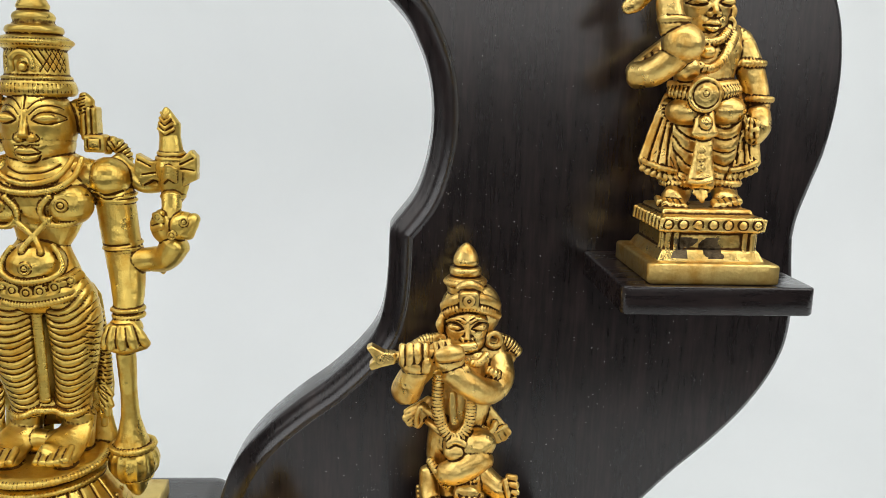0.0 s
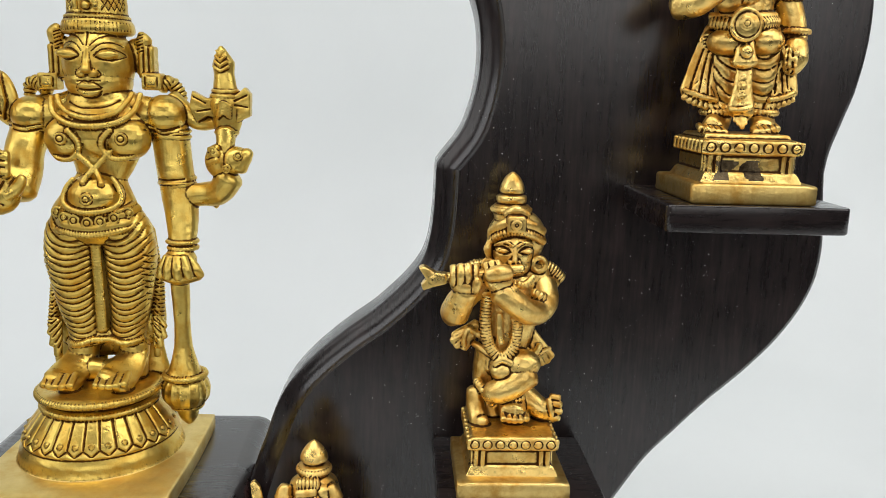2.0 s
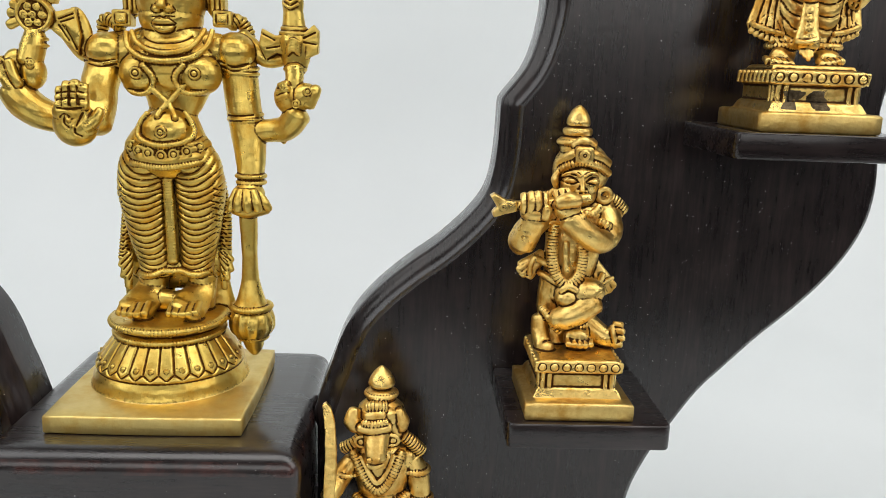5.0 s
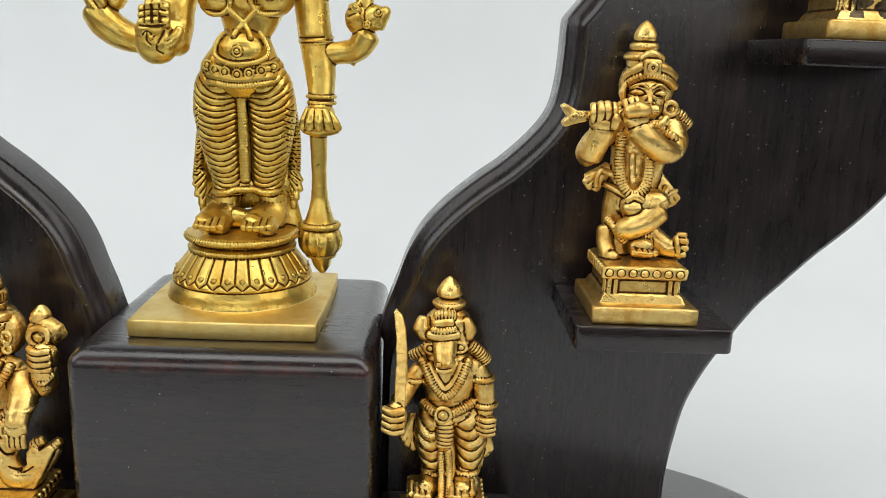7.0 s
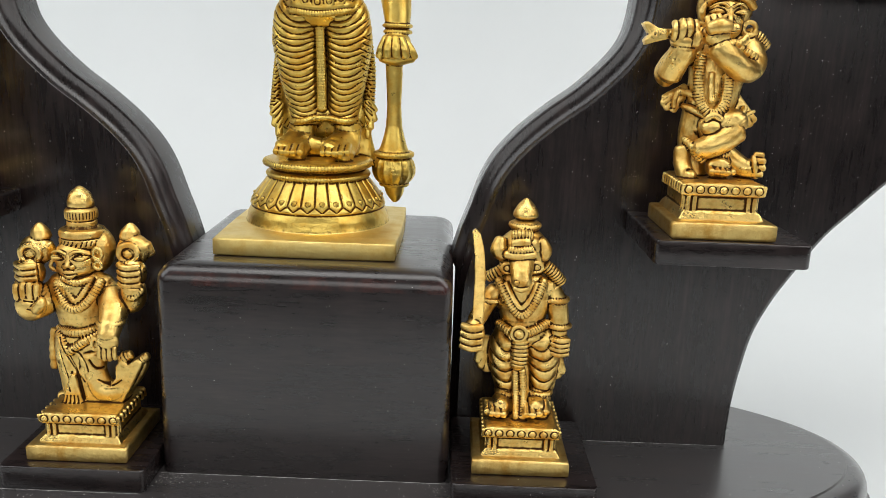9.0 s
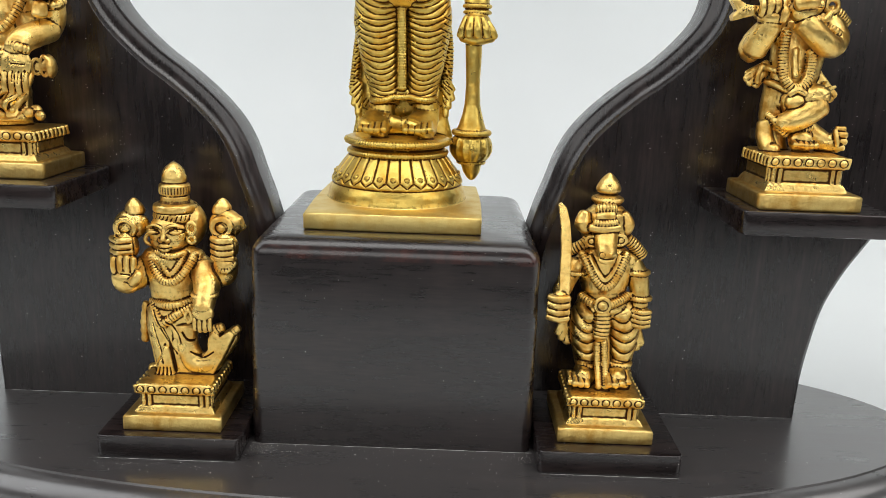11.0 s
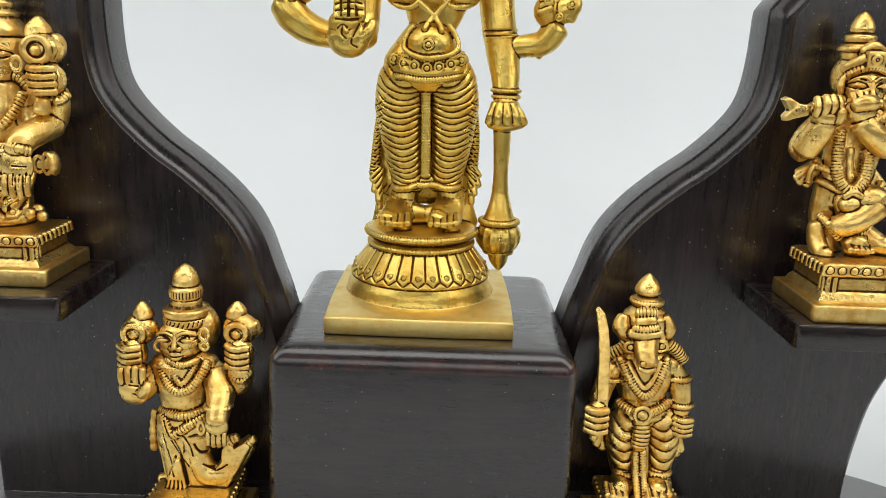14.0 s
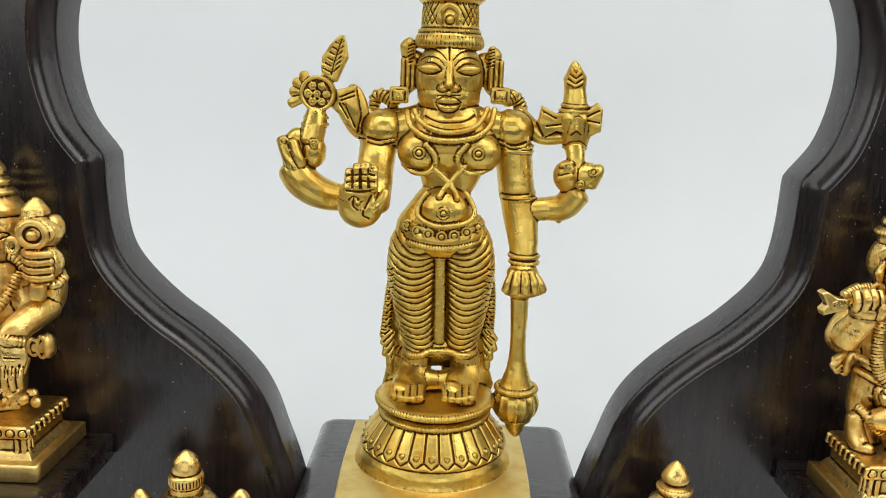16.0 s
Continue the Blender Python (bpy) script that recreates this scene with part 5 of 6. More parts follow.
    c.hoop((12.8, 4, 47.6), 3.72, 3.72, 0.99, rope=1.09)
    c.fist((13.6, 2, 41), 3.50, 4.16)
    c.push(arm, 0, 2.0)
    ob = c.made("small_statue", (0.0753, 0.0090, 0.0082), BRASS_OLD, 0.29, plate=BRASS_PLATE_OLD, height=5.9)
    return tagged(ob, "small brass horse-headed statue holding a sword on stepped plinth", "statue", GROUP)


def stepping_statue():
    """A four-armed figure with one leg lifted."""
    c = Clay()
    c.plinth(17.0)
    # legs
    c.tube([(-4.5, 6, 36.8), (-5.4, 5, 29.4), (-5.5, 3, 22.5), (-5.3, 1, 16.7)], [9.99, 9.13, 6.95, 5.21], 0.8, n=32)
    c.slab([(-9.6, 15.6), (-2.4, 15.6), (-3.0, 20), (-4.2, 26.5), (-6.4, 26.5), (-8.2, 20.5)], -2.0, 2.0, 0.9)
    for k in range(4):
        c.cut([(-8.2 + 1.5 * k, -6, 16.2), (-7.6 + 1.2 * k, -6, 19.0)], 0.4, 0.5)
    c.cut([(-2.2, -5, 17), (-2.8, -5, 21), (-3.6, -5, 25.6)], 0.5, 0.8)
    c.cut([(-9.2, -5, 19), (-7.4, -5, 23), (-6.0, -5, 27)], 0.5, 0.8)
    c.slab([(-9, 15.6), (10.8, 15.6), (14.4, 21.4), (19, 31), (17, 32.6), (13.8, 30.4), (11.4, 32.6), (9.4, 29.6), (9.2, 25.2), (6.4, 21.6), (3.0, 22.2), (0.6, 26.3), (-3, 29)], 1.0, 3.6, 1.2)
    c.tube([(-0.6, 2, 31.8), (0.6, 1, 25.3), (3.8, 0.5, 19.5), (9.4, 0.5, 19.7), (13.7, 1, 24.5), (16.7, 1, 28.5), (18.5, 0.6, 30.9)], [5.21, 4.35, 4.35, 3.91, 3.26, 2.82, 1.96], 0.9, n=32)
    c.tube([(13.6, 1, 27.1), (17, 0, 30.6), (19.9, 0, 33.3)], [2.17, 1.96, 1.52], rope=1.09)
    c.tube([(11, 1, 28.7), (11.9, 0, 32.1), (14.2, 0, 33.5)], [2.17, 2.39, 1.74], rope=1.09)
    c.tube([(-6.7, 2, 15.1), (2.8, 1.4, 16.4), (10.5, 1.4, 16.7)], [2.61, 3.04, 2.61])
    c.cut([(0.4, -3, 31.5), (2.2, -3, 28.8), (5.2, -3, 28)], 0.6, 0.9, 8.0)
    c.tube([(-10.3, 4, 15.3), (-13.6, 4, 14.7)], 2.17)
    c.tube([(-15.1, 6, 39.6), (-16.1, 6, 32), (-16.1, 6, 24.9)], [1.30, 1.52, 1.52], rope=3.04, depth=0.15)
    # trunk
    c.tube([(-5.2, 7, 56.7), (-5.2, 6.4, 51.6), (-5, 6, 45.4), (-4.6, 6, 40), (-4.4, 6, 34.6)], [10.86, 10.21, 8.04, 7.82, 10.43], 0.74, n=32)
    c.tube([(-13.1, 6, 54.4), (-4.9, 6, 56.4), (4.8, 6, 55.5)], [4.35, 6.08, 4.78], 0.9, n=28)
    c.tube([(-10.8, 2, 58.5), (-8.7, 0, 53.3), (-6, -1.6, 50.4), (-2.7, -2, 50), (0.5, -1.6, 52), (3.3, 0, 56.2), (4.5, 2, 59.4)], 1.63, rope=1.30)
    c.tube([(-7.7, 1.5, 59.5), (-5.7, -0.4, 55.2), (-3.5, -1, 52.5), (-1, -0.4, 54.9), (1, 1.5, 59.4)], 1.09, rope=1.09)
    c.tube([(-9.1, 2, 59.8), (-2.9, -0.6, 59), (1.7, 2, 60.2)], 1.19, rope=1.09)
    c.tube([(-12.3, 4, 41), (-6.3, -0.6, 41), (-1.6, -1, 41.3), (3.5, 3, 42.3)], 1.52, rope=1.30)
    c.tube([(-11.3, 2, 40), (-8.7, -1.4, 37), (-7, -2, 34.3), (-1.6, -2, 37.9), (3.2, 1, 40.4)], 1.63, rope=1.30)
    # head and cap
    c.ball((-2.6, 10, 68.5), (9.6, 6.6, 9.6))
    c.tube([(-4.8, 7, 62), (-4.8, 7, 57)], [5.2, 6.2], n=24)
    c.face((-5.2, 6, 66.3), 7.1, 6.8, 0.85)
    x, y, z = (-3.8, 9, 71.0)
    crown(c, x, y, [(7.0, z - 1), (7.7, z + 0.2), (7.6, z + 1.8), (7.0, z + 2.3), (7.7, z + 2.9), (7.5, z + 4.8), (6.6, z + 5.4), (5.2, z + 5.9), (5.0, z + 7.6), (4.6, z + 8.2), (5.4, z + 8.9), (5.5, z + 11), (5.0, z + 12.2), (4.0, z + 12.6), (4.4, z + 13.2), (4.3, z + 15), (3.4, z + 17.4), (1.6, z + 19.2), (0.4, z + 19.9)])
    for k in range(16):
        a = -math.pi + math.pi * k / 15
        c.cut([(x + 7.6 * math.cos(a), y + 7.6 * math.sin(a), z + 0.2), (x + 7.6 * math.cos(a + 0.08), y + 7.6 * math.sin(a + 0.08), z + 1.9)], 0.36, 0.4, 1.8)
        c.cut([(x + 5.5 * math.cos(a), y + 5.5 * math.sin(a), z + 8.9), (x + 5.5 * math.cos(a), y + 5.5 * math.sin(a), z + 11.6)], 0.36, 0.4, 1.8)
    c.hoop((-11.2, 3, 64), 1.74, 1.74, 0.74, upright=True)
    c.hoop((3.5, 3, 68.6), 1.52, 1.96, 0.74, upright=True)
    c.hoop((3.4, 3, 64.5), 1.30, 1.30, 0.70, upright=True)
    # raised hands with their emblems
    for tip, orb, grip, s in (((-18.2, 8, 77.3), (-19.3, 7, 68.2), (-20.2, 4, 60.9), -1), ((13.3, 8, 78.4), (14.7, 7, 69.6), (15.2, 4, 62.0), 1)):
        c.tube([tip, (tip[0], tip[1], tip[2] - 2.2), (tip[0] - s * 0.2, tip[1], tip[2] - 4.6)], [1.09, 3.04, 3.69])
        c.ball(orb, (5.87, 4.2, 5.43))
        c.tube([(orb[0] + 4.2, orb[1], orb[2] + 2.2), (orb[0] + 5.2, orb[1] + 1, orb[2] - 1.6)], 1.74)
        c.hoop((orb[0] - 0.8, orb[1] - 3.4, orb[2] - 0.6), 3.26, 3.04, 1.09, upright=True)
        c.ball((orb[0] - 0.8, orb[1] - 3.2, orb[2] - 0.8), 1.74, n=10)
        c.fist(grip, 4.56, 5.21)
    c.tube([(-20.4, 2, 56.9), (-18.2, 4, 52.2), (-13.1, 6, 54.4)], [3.69, 3.91, 3.91])
    c.tube([(15.6, 2, 57.8), (14.1, 4, 52.2), (8.2, 5, 52.5), (4, 6, 55)], [4.13, 4.56, 4.56, 4.35])
    c.tube([(13.3, 0, 55.8), (16.1, -0.6, 54.4), (19, 1, 56.9)], 1.41, rope=1.30)
    # open hand and lowered hand
    c.palm((-18.1, -3, 50.9), 5.21, 5.21, 5.65)
    c.tube([(-15.1, -5, 50.4), (-12.8, -6, 52.8), (-12.9, -5, 54.2)], [1.96, 1.74, 1.30])
    c.tube([(-17.8, -1, 49.1), (-15.6, 3, 49.7), (-13.7, 5, 53)], [3.69, 3.69, 3.69])
    c.tube([(6.6, 5, 53.3), (9.2, 0, 49.4), (9.6, -4.4, 45.6), (9.6, -7.4, 42)], [4.78, 4.9, 4.0, 3.6])
    c.hoop((9.4, -3.4, 46.6), 4.2, 4.2, 0.87, rope=1.09)
    c.palm((9.8, -8.0, 41.2), 3.9, 3.4, -4.6)
    c.hoop((3.1, -3, 38), 1.09, 2.17, 0.65, upright=True)
    for a, b, d in (((-9.8, 0, 39), (-4.8, -2, 28.8), (-2.9, -4, 22.4)), ((-7.7, 0, 32.7), (-4.1, -2, 26.7), (-1.6, -4, 23.3)), ((-10.8, 1, 33.9), (-8.1, 0, 25.3), (-6.4, -2, 20.1)), ((-4.8, -1, 35.7), (-1.2, -3, 31), (-0.1, -3, 27.2)), ((-12.2, 2, 28.8), (-10.9, 2, 22.3), (-9.6, 1, 17.9)), ((3.2, -1, 24.4), (7.5, -2, 22.4), (11.4, -1, 24.7))):
        c.cut([a, b, d], 0.5, 0.55)
    for a, b in (((-18.8, -6, 53.4), (-15.7, -6, 53.1)), ((-17.8, -6, 50.6), (-15.5, -6, 49.9))):
        c.cut([a, b], 0.45, 0.5)
    ob = c.made("small_statue", (-0.0758, 0.0065, 0.0082), BRASS_OLD, 0.29, plate=BRASS_PLATE_OLD, height=5.9)
    return tagged(ob, "small brass four-armed statue with one leg lifted on plinth", "statue", GROUP)


def flute_statue():
    """A figure with crossed legs playing a flute."""
    c = Clay()
    c.plinth(16.4, k=1.09)
    c.push((0, 0), 0, 1.5)
    body = c.mark()
    # legs and feet
    c.tube([(-4, 6, 37.4), (-5.7, 6, 29.9), (-5.7, 5, 22.8), (-4, 4, 15.7)], [6.45, 5.09, 4.07, 4.07], 0.9)
    c.tube([(-3, 2, 32.9), (0.6, 0, 34.3), (4.2, -2, 35.4), (5.8, -3, 34.4)], [4.75, 5.09, 4.92, 4.24], n=28)
    c.tube([(5.2, -3, 33.3), (0.8, -3.6, 29.9), (-3.5, -3.4, 27.6), (-6, -2, 26.6)], [4.41, 4.24, 3.90, 3.22], n=28)
    c.tube([(-10, 1, 29.5), (-8.1, -2, 27.7), (-6, -3, 24.5), (-4.2, -3, 23)], 1.53, rope=1.19)
    c.tube([(-10.5, 1, 26.5), (-10.1, 0, 21.8), (-9.2, -3, 18.2), (-7.4, -5, 18.3)], [2.37, 2.88, 2.88, 1.70], 1.1)
    c.tube([(4, 4, 25.2), (7, 2, 22.7), (10.7, 0, 20.6), (14, -1, 21)], [4.07, 3.73, 3.39, 3.39])
    for k, q in enumerate(((15.2, -3, 25.5), (15.6, -4, 23.7), (15.8, -4, 21.5), (15.2, -4, 19.3))):
        c.tube([(q[0] - 2.4, q[1] + 1, q[2]), q], 1.10, n=8)
    c.tube([(11.9, -3, 25.1), (12.6, -4, 21.8), (13.8, -3, 18.1)], 0.85, n=8)
    c.tube([(-2.4, -1, 23.7), (0.6, -3.4, 25.1), (4.1, -3, 25.7)], 1.36, rope=1.19)
    c.tube([(2, 2, 24.1), (1.3, -1.4, 21.7), (0.9, -4, 20.6)], [3.73, 4.07, 4.24], 0.9)
    c.toes([(-2.1, -7, 20), (-0.4, -7.6, 19.9), (1.3, -7.8, 19.8), (3, -7.4, 19.7), (4.9, -6.6, 19.9)], 1.10)
    # trunk
    c.tube([(0.5, 8, 58.7), (0.2, 7, 51.7), (-0.8, 6, 44.7), (-1.5, 5.4, 39.4), (-0.9, 5, 33.1)], [9.84, 9.50, 8.48, 7.80, 8.14], 0.72, n=32)
    c.tube([(-9.6, 7, 58.7), (0.5, 8, 60.1), (10, 7, 59.5)], [4.41, 5.77, 4.58], 0.9, n=28)
    c.tube([(-7.9, -1, 57.2), (-8.3, -1.6, 49.5), (-7.3, -2, 42.6), (-4.7, -3, 38.8), (-1.6, -3, 38.9), (0.7, -2.4, 41.9), (1.3, -2, 47.1), (0.8, -2, 50.6)], 1.95, rope=1.27)
    c.tube([(-4, -1, 51.1), (-3.8, -1.4, 46), (-3.3, -2, 42.1)], 1.19, 0.7)
    c.tube([(-12.4, 4, 45.1), (-9.3, 0, 43.9), (-5.7, 1, 41.8)], 1.19, rope=1.19)
    c.tube([(-10.8, 4, 40.1), (-7.6, 1, 38.9), (-3.9, 0, 37.2)], 1.10)
    c.ball((-3, -3.4, 34), (3.39, 2.6, 2.71))
    c.tube([(-5.2, -4, 36.3), (-3.1, -4.6, 38), (0.1, -4, 36.4)], 1.10)
    c.tube([(5.2, 3, 38.5), (7.7, 2, 37.8), (9.5, 3, 40.4)], 1.02)
    # loose scarf ends
    c.fan((-10.1, 6, 45.3), [(-17.1, 5, 42.2), (-17.4, 4.6, 40.5), (-16.3, 4.4, 39.1), (-13.9, 4.4, 38.4)], 2.20, 1.36)
    c.tube([(-12.9, 3, 45.4), (-13.9, 2.6, 42.6), (-14, 3, 39.6)], 0.85, n=8)
    c.fan((5.8, 6, 43.8), [(13.5, 4.6, 35.9), (12.4, 4.4, 34.5), (10.7, 4.4, 33.7), (12, 5, 37.2)], 2.37, 1.36)
    c.tube([(9.5, 3, 37.5), (11.2, 3, 38.6), (12.8, 3.4, 39.2)], 0.68, n=8)
    c.tube([(9.2, 9, 64.4), (12.6, 9, 62.7), (15.7, 9, 59.9)], [2.04, 2.54, 2.20], rope=1.19)
    c.tube([(13.1, 7, 59.5), (11.7, 6, 57.2)], [2.37, 2.04])
    c.tube([(-6.6, 9, 64), (-11, 9, 63.2), (-15.2, 8, 61.9)], [2.20, 2.54, 1.70], rope=1.19)
    # arms, hands and flute
    c.tube([(-9.6, 7, 58.7), (-14.8, 5, 54.1), (-17.3, 3, 50.7), (-16.6, 2, 49.9)], [4.24, 4.24, 4.24, 4.24])
    c.tube([(-17.1, 1, 50.2), (-15.8, -2, 55.2), (-14.5, -4, 59.1)], [4.24, 4.07, 3.73])
    c.tube([(-19.7, 0, 54.2), (-17.1, -5, 54.5), (-13, -4, 55.1)], 1.19, rope=1.19)
    c.ball((-14.7, -4, 60.8), (4.58, 4, 3.39))
    for k, q in enumerate(((-18.5, -6, 64.6), (-16.5, -7, 65.2), (-14.4, -7, 65.4), (-12.2, -6.4, 65.1))):
        c.tube([(q[0], q[1] + 0.4, q[2] - 3.4), (q[0], q[1] - 0.8, q[2] - 0.6), (q[0], q[1] + 1.2, q[2] + 1.6)], 1.19, n=8)
    c.tube([(-12.1, -6.6, 59.8), (-11.7, -7.6, 62.1), (-11.8, -7, 63.3)], [1.53, 1.53, 1.19])
    c.tube([(-25.6, -4, 62.6), (-20.6, -4, 62.7), (-14, -3.6, 63.1), (-6.4, -3, 64.2), (2, -2, 65.3)], [1.53, 1.53, 1.53, 1.53, 1.53])
    c.slab([(-20.5, 61.0), (-24, 60.2), (-27.2, 59.0), (-27.8, 60.6), (-26.4, 62.4), (-28.6, 65.6), (-27.2, 66.4), (-23.6, 64.4), (-20.5, 64.2)], -4, 1.9, 0.6)
    c.hoop((-24.6, -5.8, 62.4), 0.7, 0.7, 0.3, upright=True)
    c.ball((-5.6, -6, 62.8), (4.41, 4.0, 3.73))
    c.tube([(-8.6, -8.4, 64.7), (-5.8, -9.2, 65.6), (-2.7, -8, 65.4)], [2.20, 2.54, 2.04])
    for q in ((-9.1, -8.6, 66.4), (-7.5, -9, 67), (-5.9, -9, 67.2)):
        c.tube([q, (q[0] - 0.4, q[1] + 1, q[2] + 1.6)], 1.02, n=8)
    c.tube([(-6.5, -7, 57.3), (-3.8, -8.4, 59.1), (-0.7, -7, 60.5)], 1.53, rope=1.19)
    c.tube([(-4.8, -6, 59.5), (-0.3, -6, 55.8), (4.6, -4, 52.6), (8.1, -1, 52.2)], [3.90, 3.90, 3.90, 3.73], n=28)
    c.tube([(8.2, -1, 52.2), (10.3, 2, 55), (9.8, 6, 58.6)], [3.73, 3.90, 4.07], n=28)
    c.tube([(5.8, -1, 58.1), (8.1, -1.8, 57), (12, 1, 53.5)], 1.53, rope=1.19)
    c.tube([(0.6, -3, 60.9), (3, -3, 60.6), (5.6, -1, 62.6)], 1.36, rope=1.19)
    # head
    c.ball((1.8, 12, 72.2), (9.16, 7.6, 9.16))
    c.face((-0.2, 7, 68.8), 6.5, 8.0, lift=0.02)
    c.tube([(-7.2, 6, 71.6), (-4.4, 2.4, 74.4), (-0.1, 1.2, 75.7), (5.1, 2.4, 74.6), (9.4, 6, 72)], 1.36, rope=1.19)
    c.tube([(-6.3, 6, 74.4), (-3.7, 3, 77.1), (-0.1, 2, 78.3), (4.4, 3, 77.3), (8.5, 6, 74.8)], 2.04, 0.8)
    c.box(-2.7, 2.7, -0.4, 6, 75.4, 80.6, 0.8)
    c.hoop((-0, -0.4, 78.0), 1.1, 1.1, 0.45, upright=True)
    c.ball((-0, -0.2, 78.0), 0.5, n=8)
    c.tube([(-2.4, 4, 80.3), (0.2, 3, 81.9), (3.4, 4, 80.2)], 1.70)
    c.hoop((8, 4, 65.4), 2.04, 2.04, 0.85, upright=True)
    c.tube([(-7.2, 4, 72.4), (-7.9, 4, 70), (-7.4, 4, 67.6)], [0.9, 1.3, 0.9], n=8)
    c.hoop((-7.6, 4, 65.1), 1.53, 1.53, 0.76, upright=True)
    x, y, z = (-0.2, 11.5, 79.8)
    crown(c, x, y, [(5.2, z - 1.8), (5.5, z - 0.4), (5.94, z + 1.0), (5.43, z + 2.6), (4.24, z + 3.0), (4.75, z + 4.0), (4.58, z + 5.4), (3.39, z + 6.0), (3.90, z + 7.0), (3.56, z + 8.6), (2.54, z + 10.8), (1.02, z + 12.4), (0.34, z + 12.8)])
    c.hoop((x, y, z + 1.2), 5.60, 5.60, 1.02, rope=1.19)
    c.push(body, 0, 3.2)
    ob = c.made("small_statue", (0.1344, 0.0085, 0.0938), BRASS_OLD, 0.29, plate=BRASS_PLATE_OLD, height=5.9)
    return tagged(ob, "small brass statue of a flute player with crossed legs", "statue", GROUP)


def archer_statue():
    """A standing figure with one arm raised before its chest."""
    c = Clay()
    c.plinth(17.2, k=1.09)
    body = c.mark()
    c.box(-12.6, 12.8, -11.4, 8, 16.6, 18.8, 0.5, taper=0.8)
    # feet, legs, cloth
    c.tube([(-2.4, 4, 28.2), (-3.7, 2, 22.4), (-6.8, -3, 19.6)], [3.97, 3.80, 4.13], 0.7)
    c.tube([(8.9, 4, 28.5), (9.1, 2, 22.7), (8.3, -3, 19.9)], [3.97, 3.80, 4.13], 0.7)
    c.toes([(-11.4, -5.6, 19.6), (-10.3, -7, 19.3), (-8.9, -7.8, 19), (-7.3, -8.2, 18.8), (-5.5, -8, 18.8)], 1.16)
    c.toes([(3.5, -8, 19.1), (5.2, -8, 19.2), (7, -7.6, 19.4), (9, -6.6, 19.8), (10.7, -5.4, 20.1)], 1.16)
    c.hoop((-4.3, 3, 24.3), 3.97, 3.97, 1.16, rope=1.16)
    c.hoop((9.3, 3, 24.6), 3.97, 3.97, 1.16, rope=1.16)
    c.tube([(-0.9, 6, 47.4), (-2.1, 5, 42.2), (-2.3, 5, 32.8), (-2.2, 5, 25.3)], [5.62, 6.94, 5.95, 4.46], 0.9, n=56, fold=3.47, sag=4.0, groove=0.17, slant=2.2)
    c.tube([(7.7, 6, 47.6), (8.7, 5, 42.4), (9.3, 5, 33.1), (9.7, 5, 25.5)], [5.46, 6.61, 5.79, 4.46], 0.9, n=56, fold=3.47, sag=4.0, groove=0.17, slant=-2.2)
    c.ball((-3.9, 0.4, 44.1), (5.95, 4.6, 3.97))
    c.ball((6.9, 0.4, 44.7), (5.62, 4.6, 3.97))
    c.tube([(0.2, -3, 44.3), (-0.2, -4, 40.8), (-0.1, -4, 38.7)], [2.31, 2.98, 3.97], 0.5)
    c.ball((-0.5, -5, 41.4), (1.82, 2, 1.98))
    c.tube([(0.4, -3, 36.8), (0.2, -3.6, 31.3), (0.1, -4, 26.3), (-0.1, -4, 24.8)], [2.31, 2.81, 3.97, 4.13], 0.5)
    c.studs([(-1.3, -6, 34), (-1.3, -6.4, 31.7), (-1.3, -6.8, 29.3)], 0.83, 1.16)
    c.tube([(-3.6, -5, 25.4), (-0.8, -6, 25.3), (2.8, -5, 26.2)], 0.83, n=8)
    c.fan((0, -4, 24.8), [(-1.8, -5, 22.1), (-1, -6, 21.1), (-0.2, -7, 20.3), (1, -6, 21.4), (2.2, -5, 22.8)], 1.49, 0.74)
    c.push(body, 0, 3.0)
    # side panels with fringes
    c.tube([(-6.4, 7, 48.2), (-8.1, 6, 38.1), (-9.7, 5, 29.5)], [2.98, 5.29, 6.61], 0.28)
    c.fan((-9.6, 4, 32.4), [(-15.5, 3.4, 28), (-13.9, 3.2, 27.1), (-12.2, 3, 26.4), (-10.4, 3, 25.8), (-8.6, 3, 25.4), (-6.8, 3, 25.1), (-5.2, 3, 25)], 1.49, 0.91)
    c.tube([(-15.4, 3.4, 30.5), (-10.8, 2.4, 28.8), (-5.6, 2.4, 27.7)], 0.83, rope=0.99)
    c.tube([(-8.2, 6, 46.6), (-8.8, 6, 38.1), (-10.3, 6, 33.8)], 1.65, rope=1.32)
    c.tube([(11.9, 7, 47.7), (13.7, 6, 38.6), (14.1, 5, 30.4)], [2.65, 4.30, 5.12], 0.28)
    c.fan((13.4, 4, 33), [(9.5, 3, 25.7), (11.1, 3, 25.9), (12.7, 3, 26.3), (14.3, 3, 26.8), (15.9, 3.2, 27.4), (17.2, 3.4, 28.2)], 1.49, 0.91)
    c.tube([(9.4, 2.4, 28.3), (13.1, 2.4, 29), (17.3, 3.4, 30.6)], 0.83, rope=0.99)
    c.tube([(12.3, 6, 46.4), (13.4, 6, 38.6), (13.8, 6, 34.4)], 1.49, rope=1.32)
    upper = c.mark()
    # trunk, belt, chains
    c.tube([(3.2, 8, 66), (3.3, 7, 61.4), (2.4, 6, 56.1), (2.2, 6, 51.5), (2.9, 6, 46.9)], [8.60, 9.59, 8.27, 8.60, 10.58], 0.74, n=32)
    c.tube([(-6.5, 7, 61.1), (3.4, 8, 64.3), (13.2, 7, 62.4)], [4.30, 5.62, 3.97], 0.9, n=28)
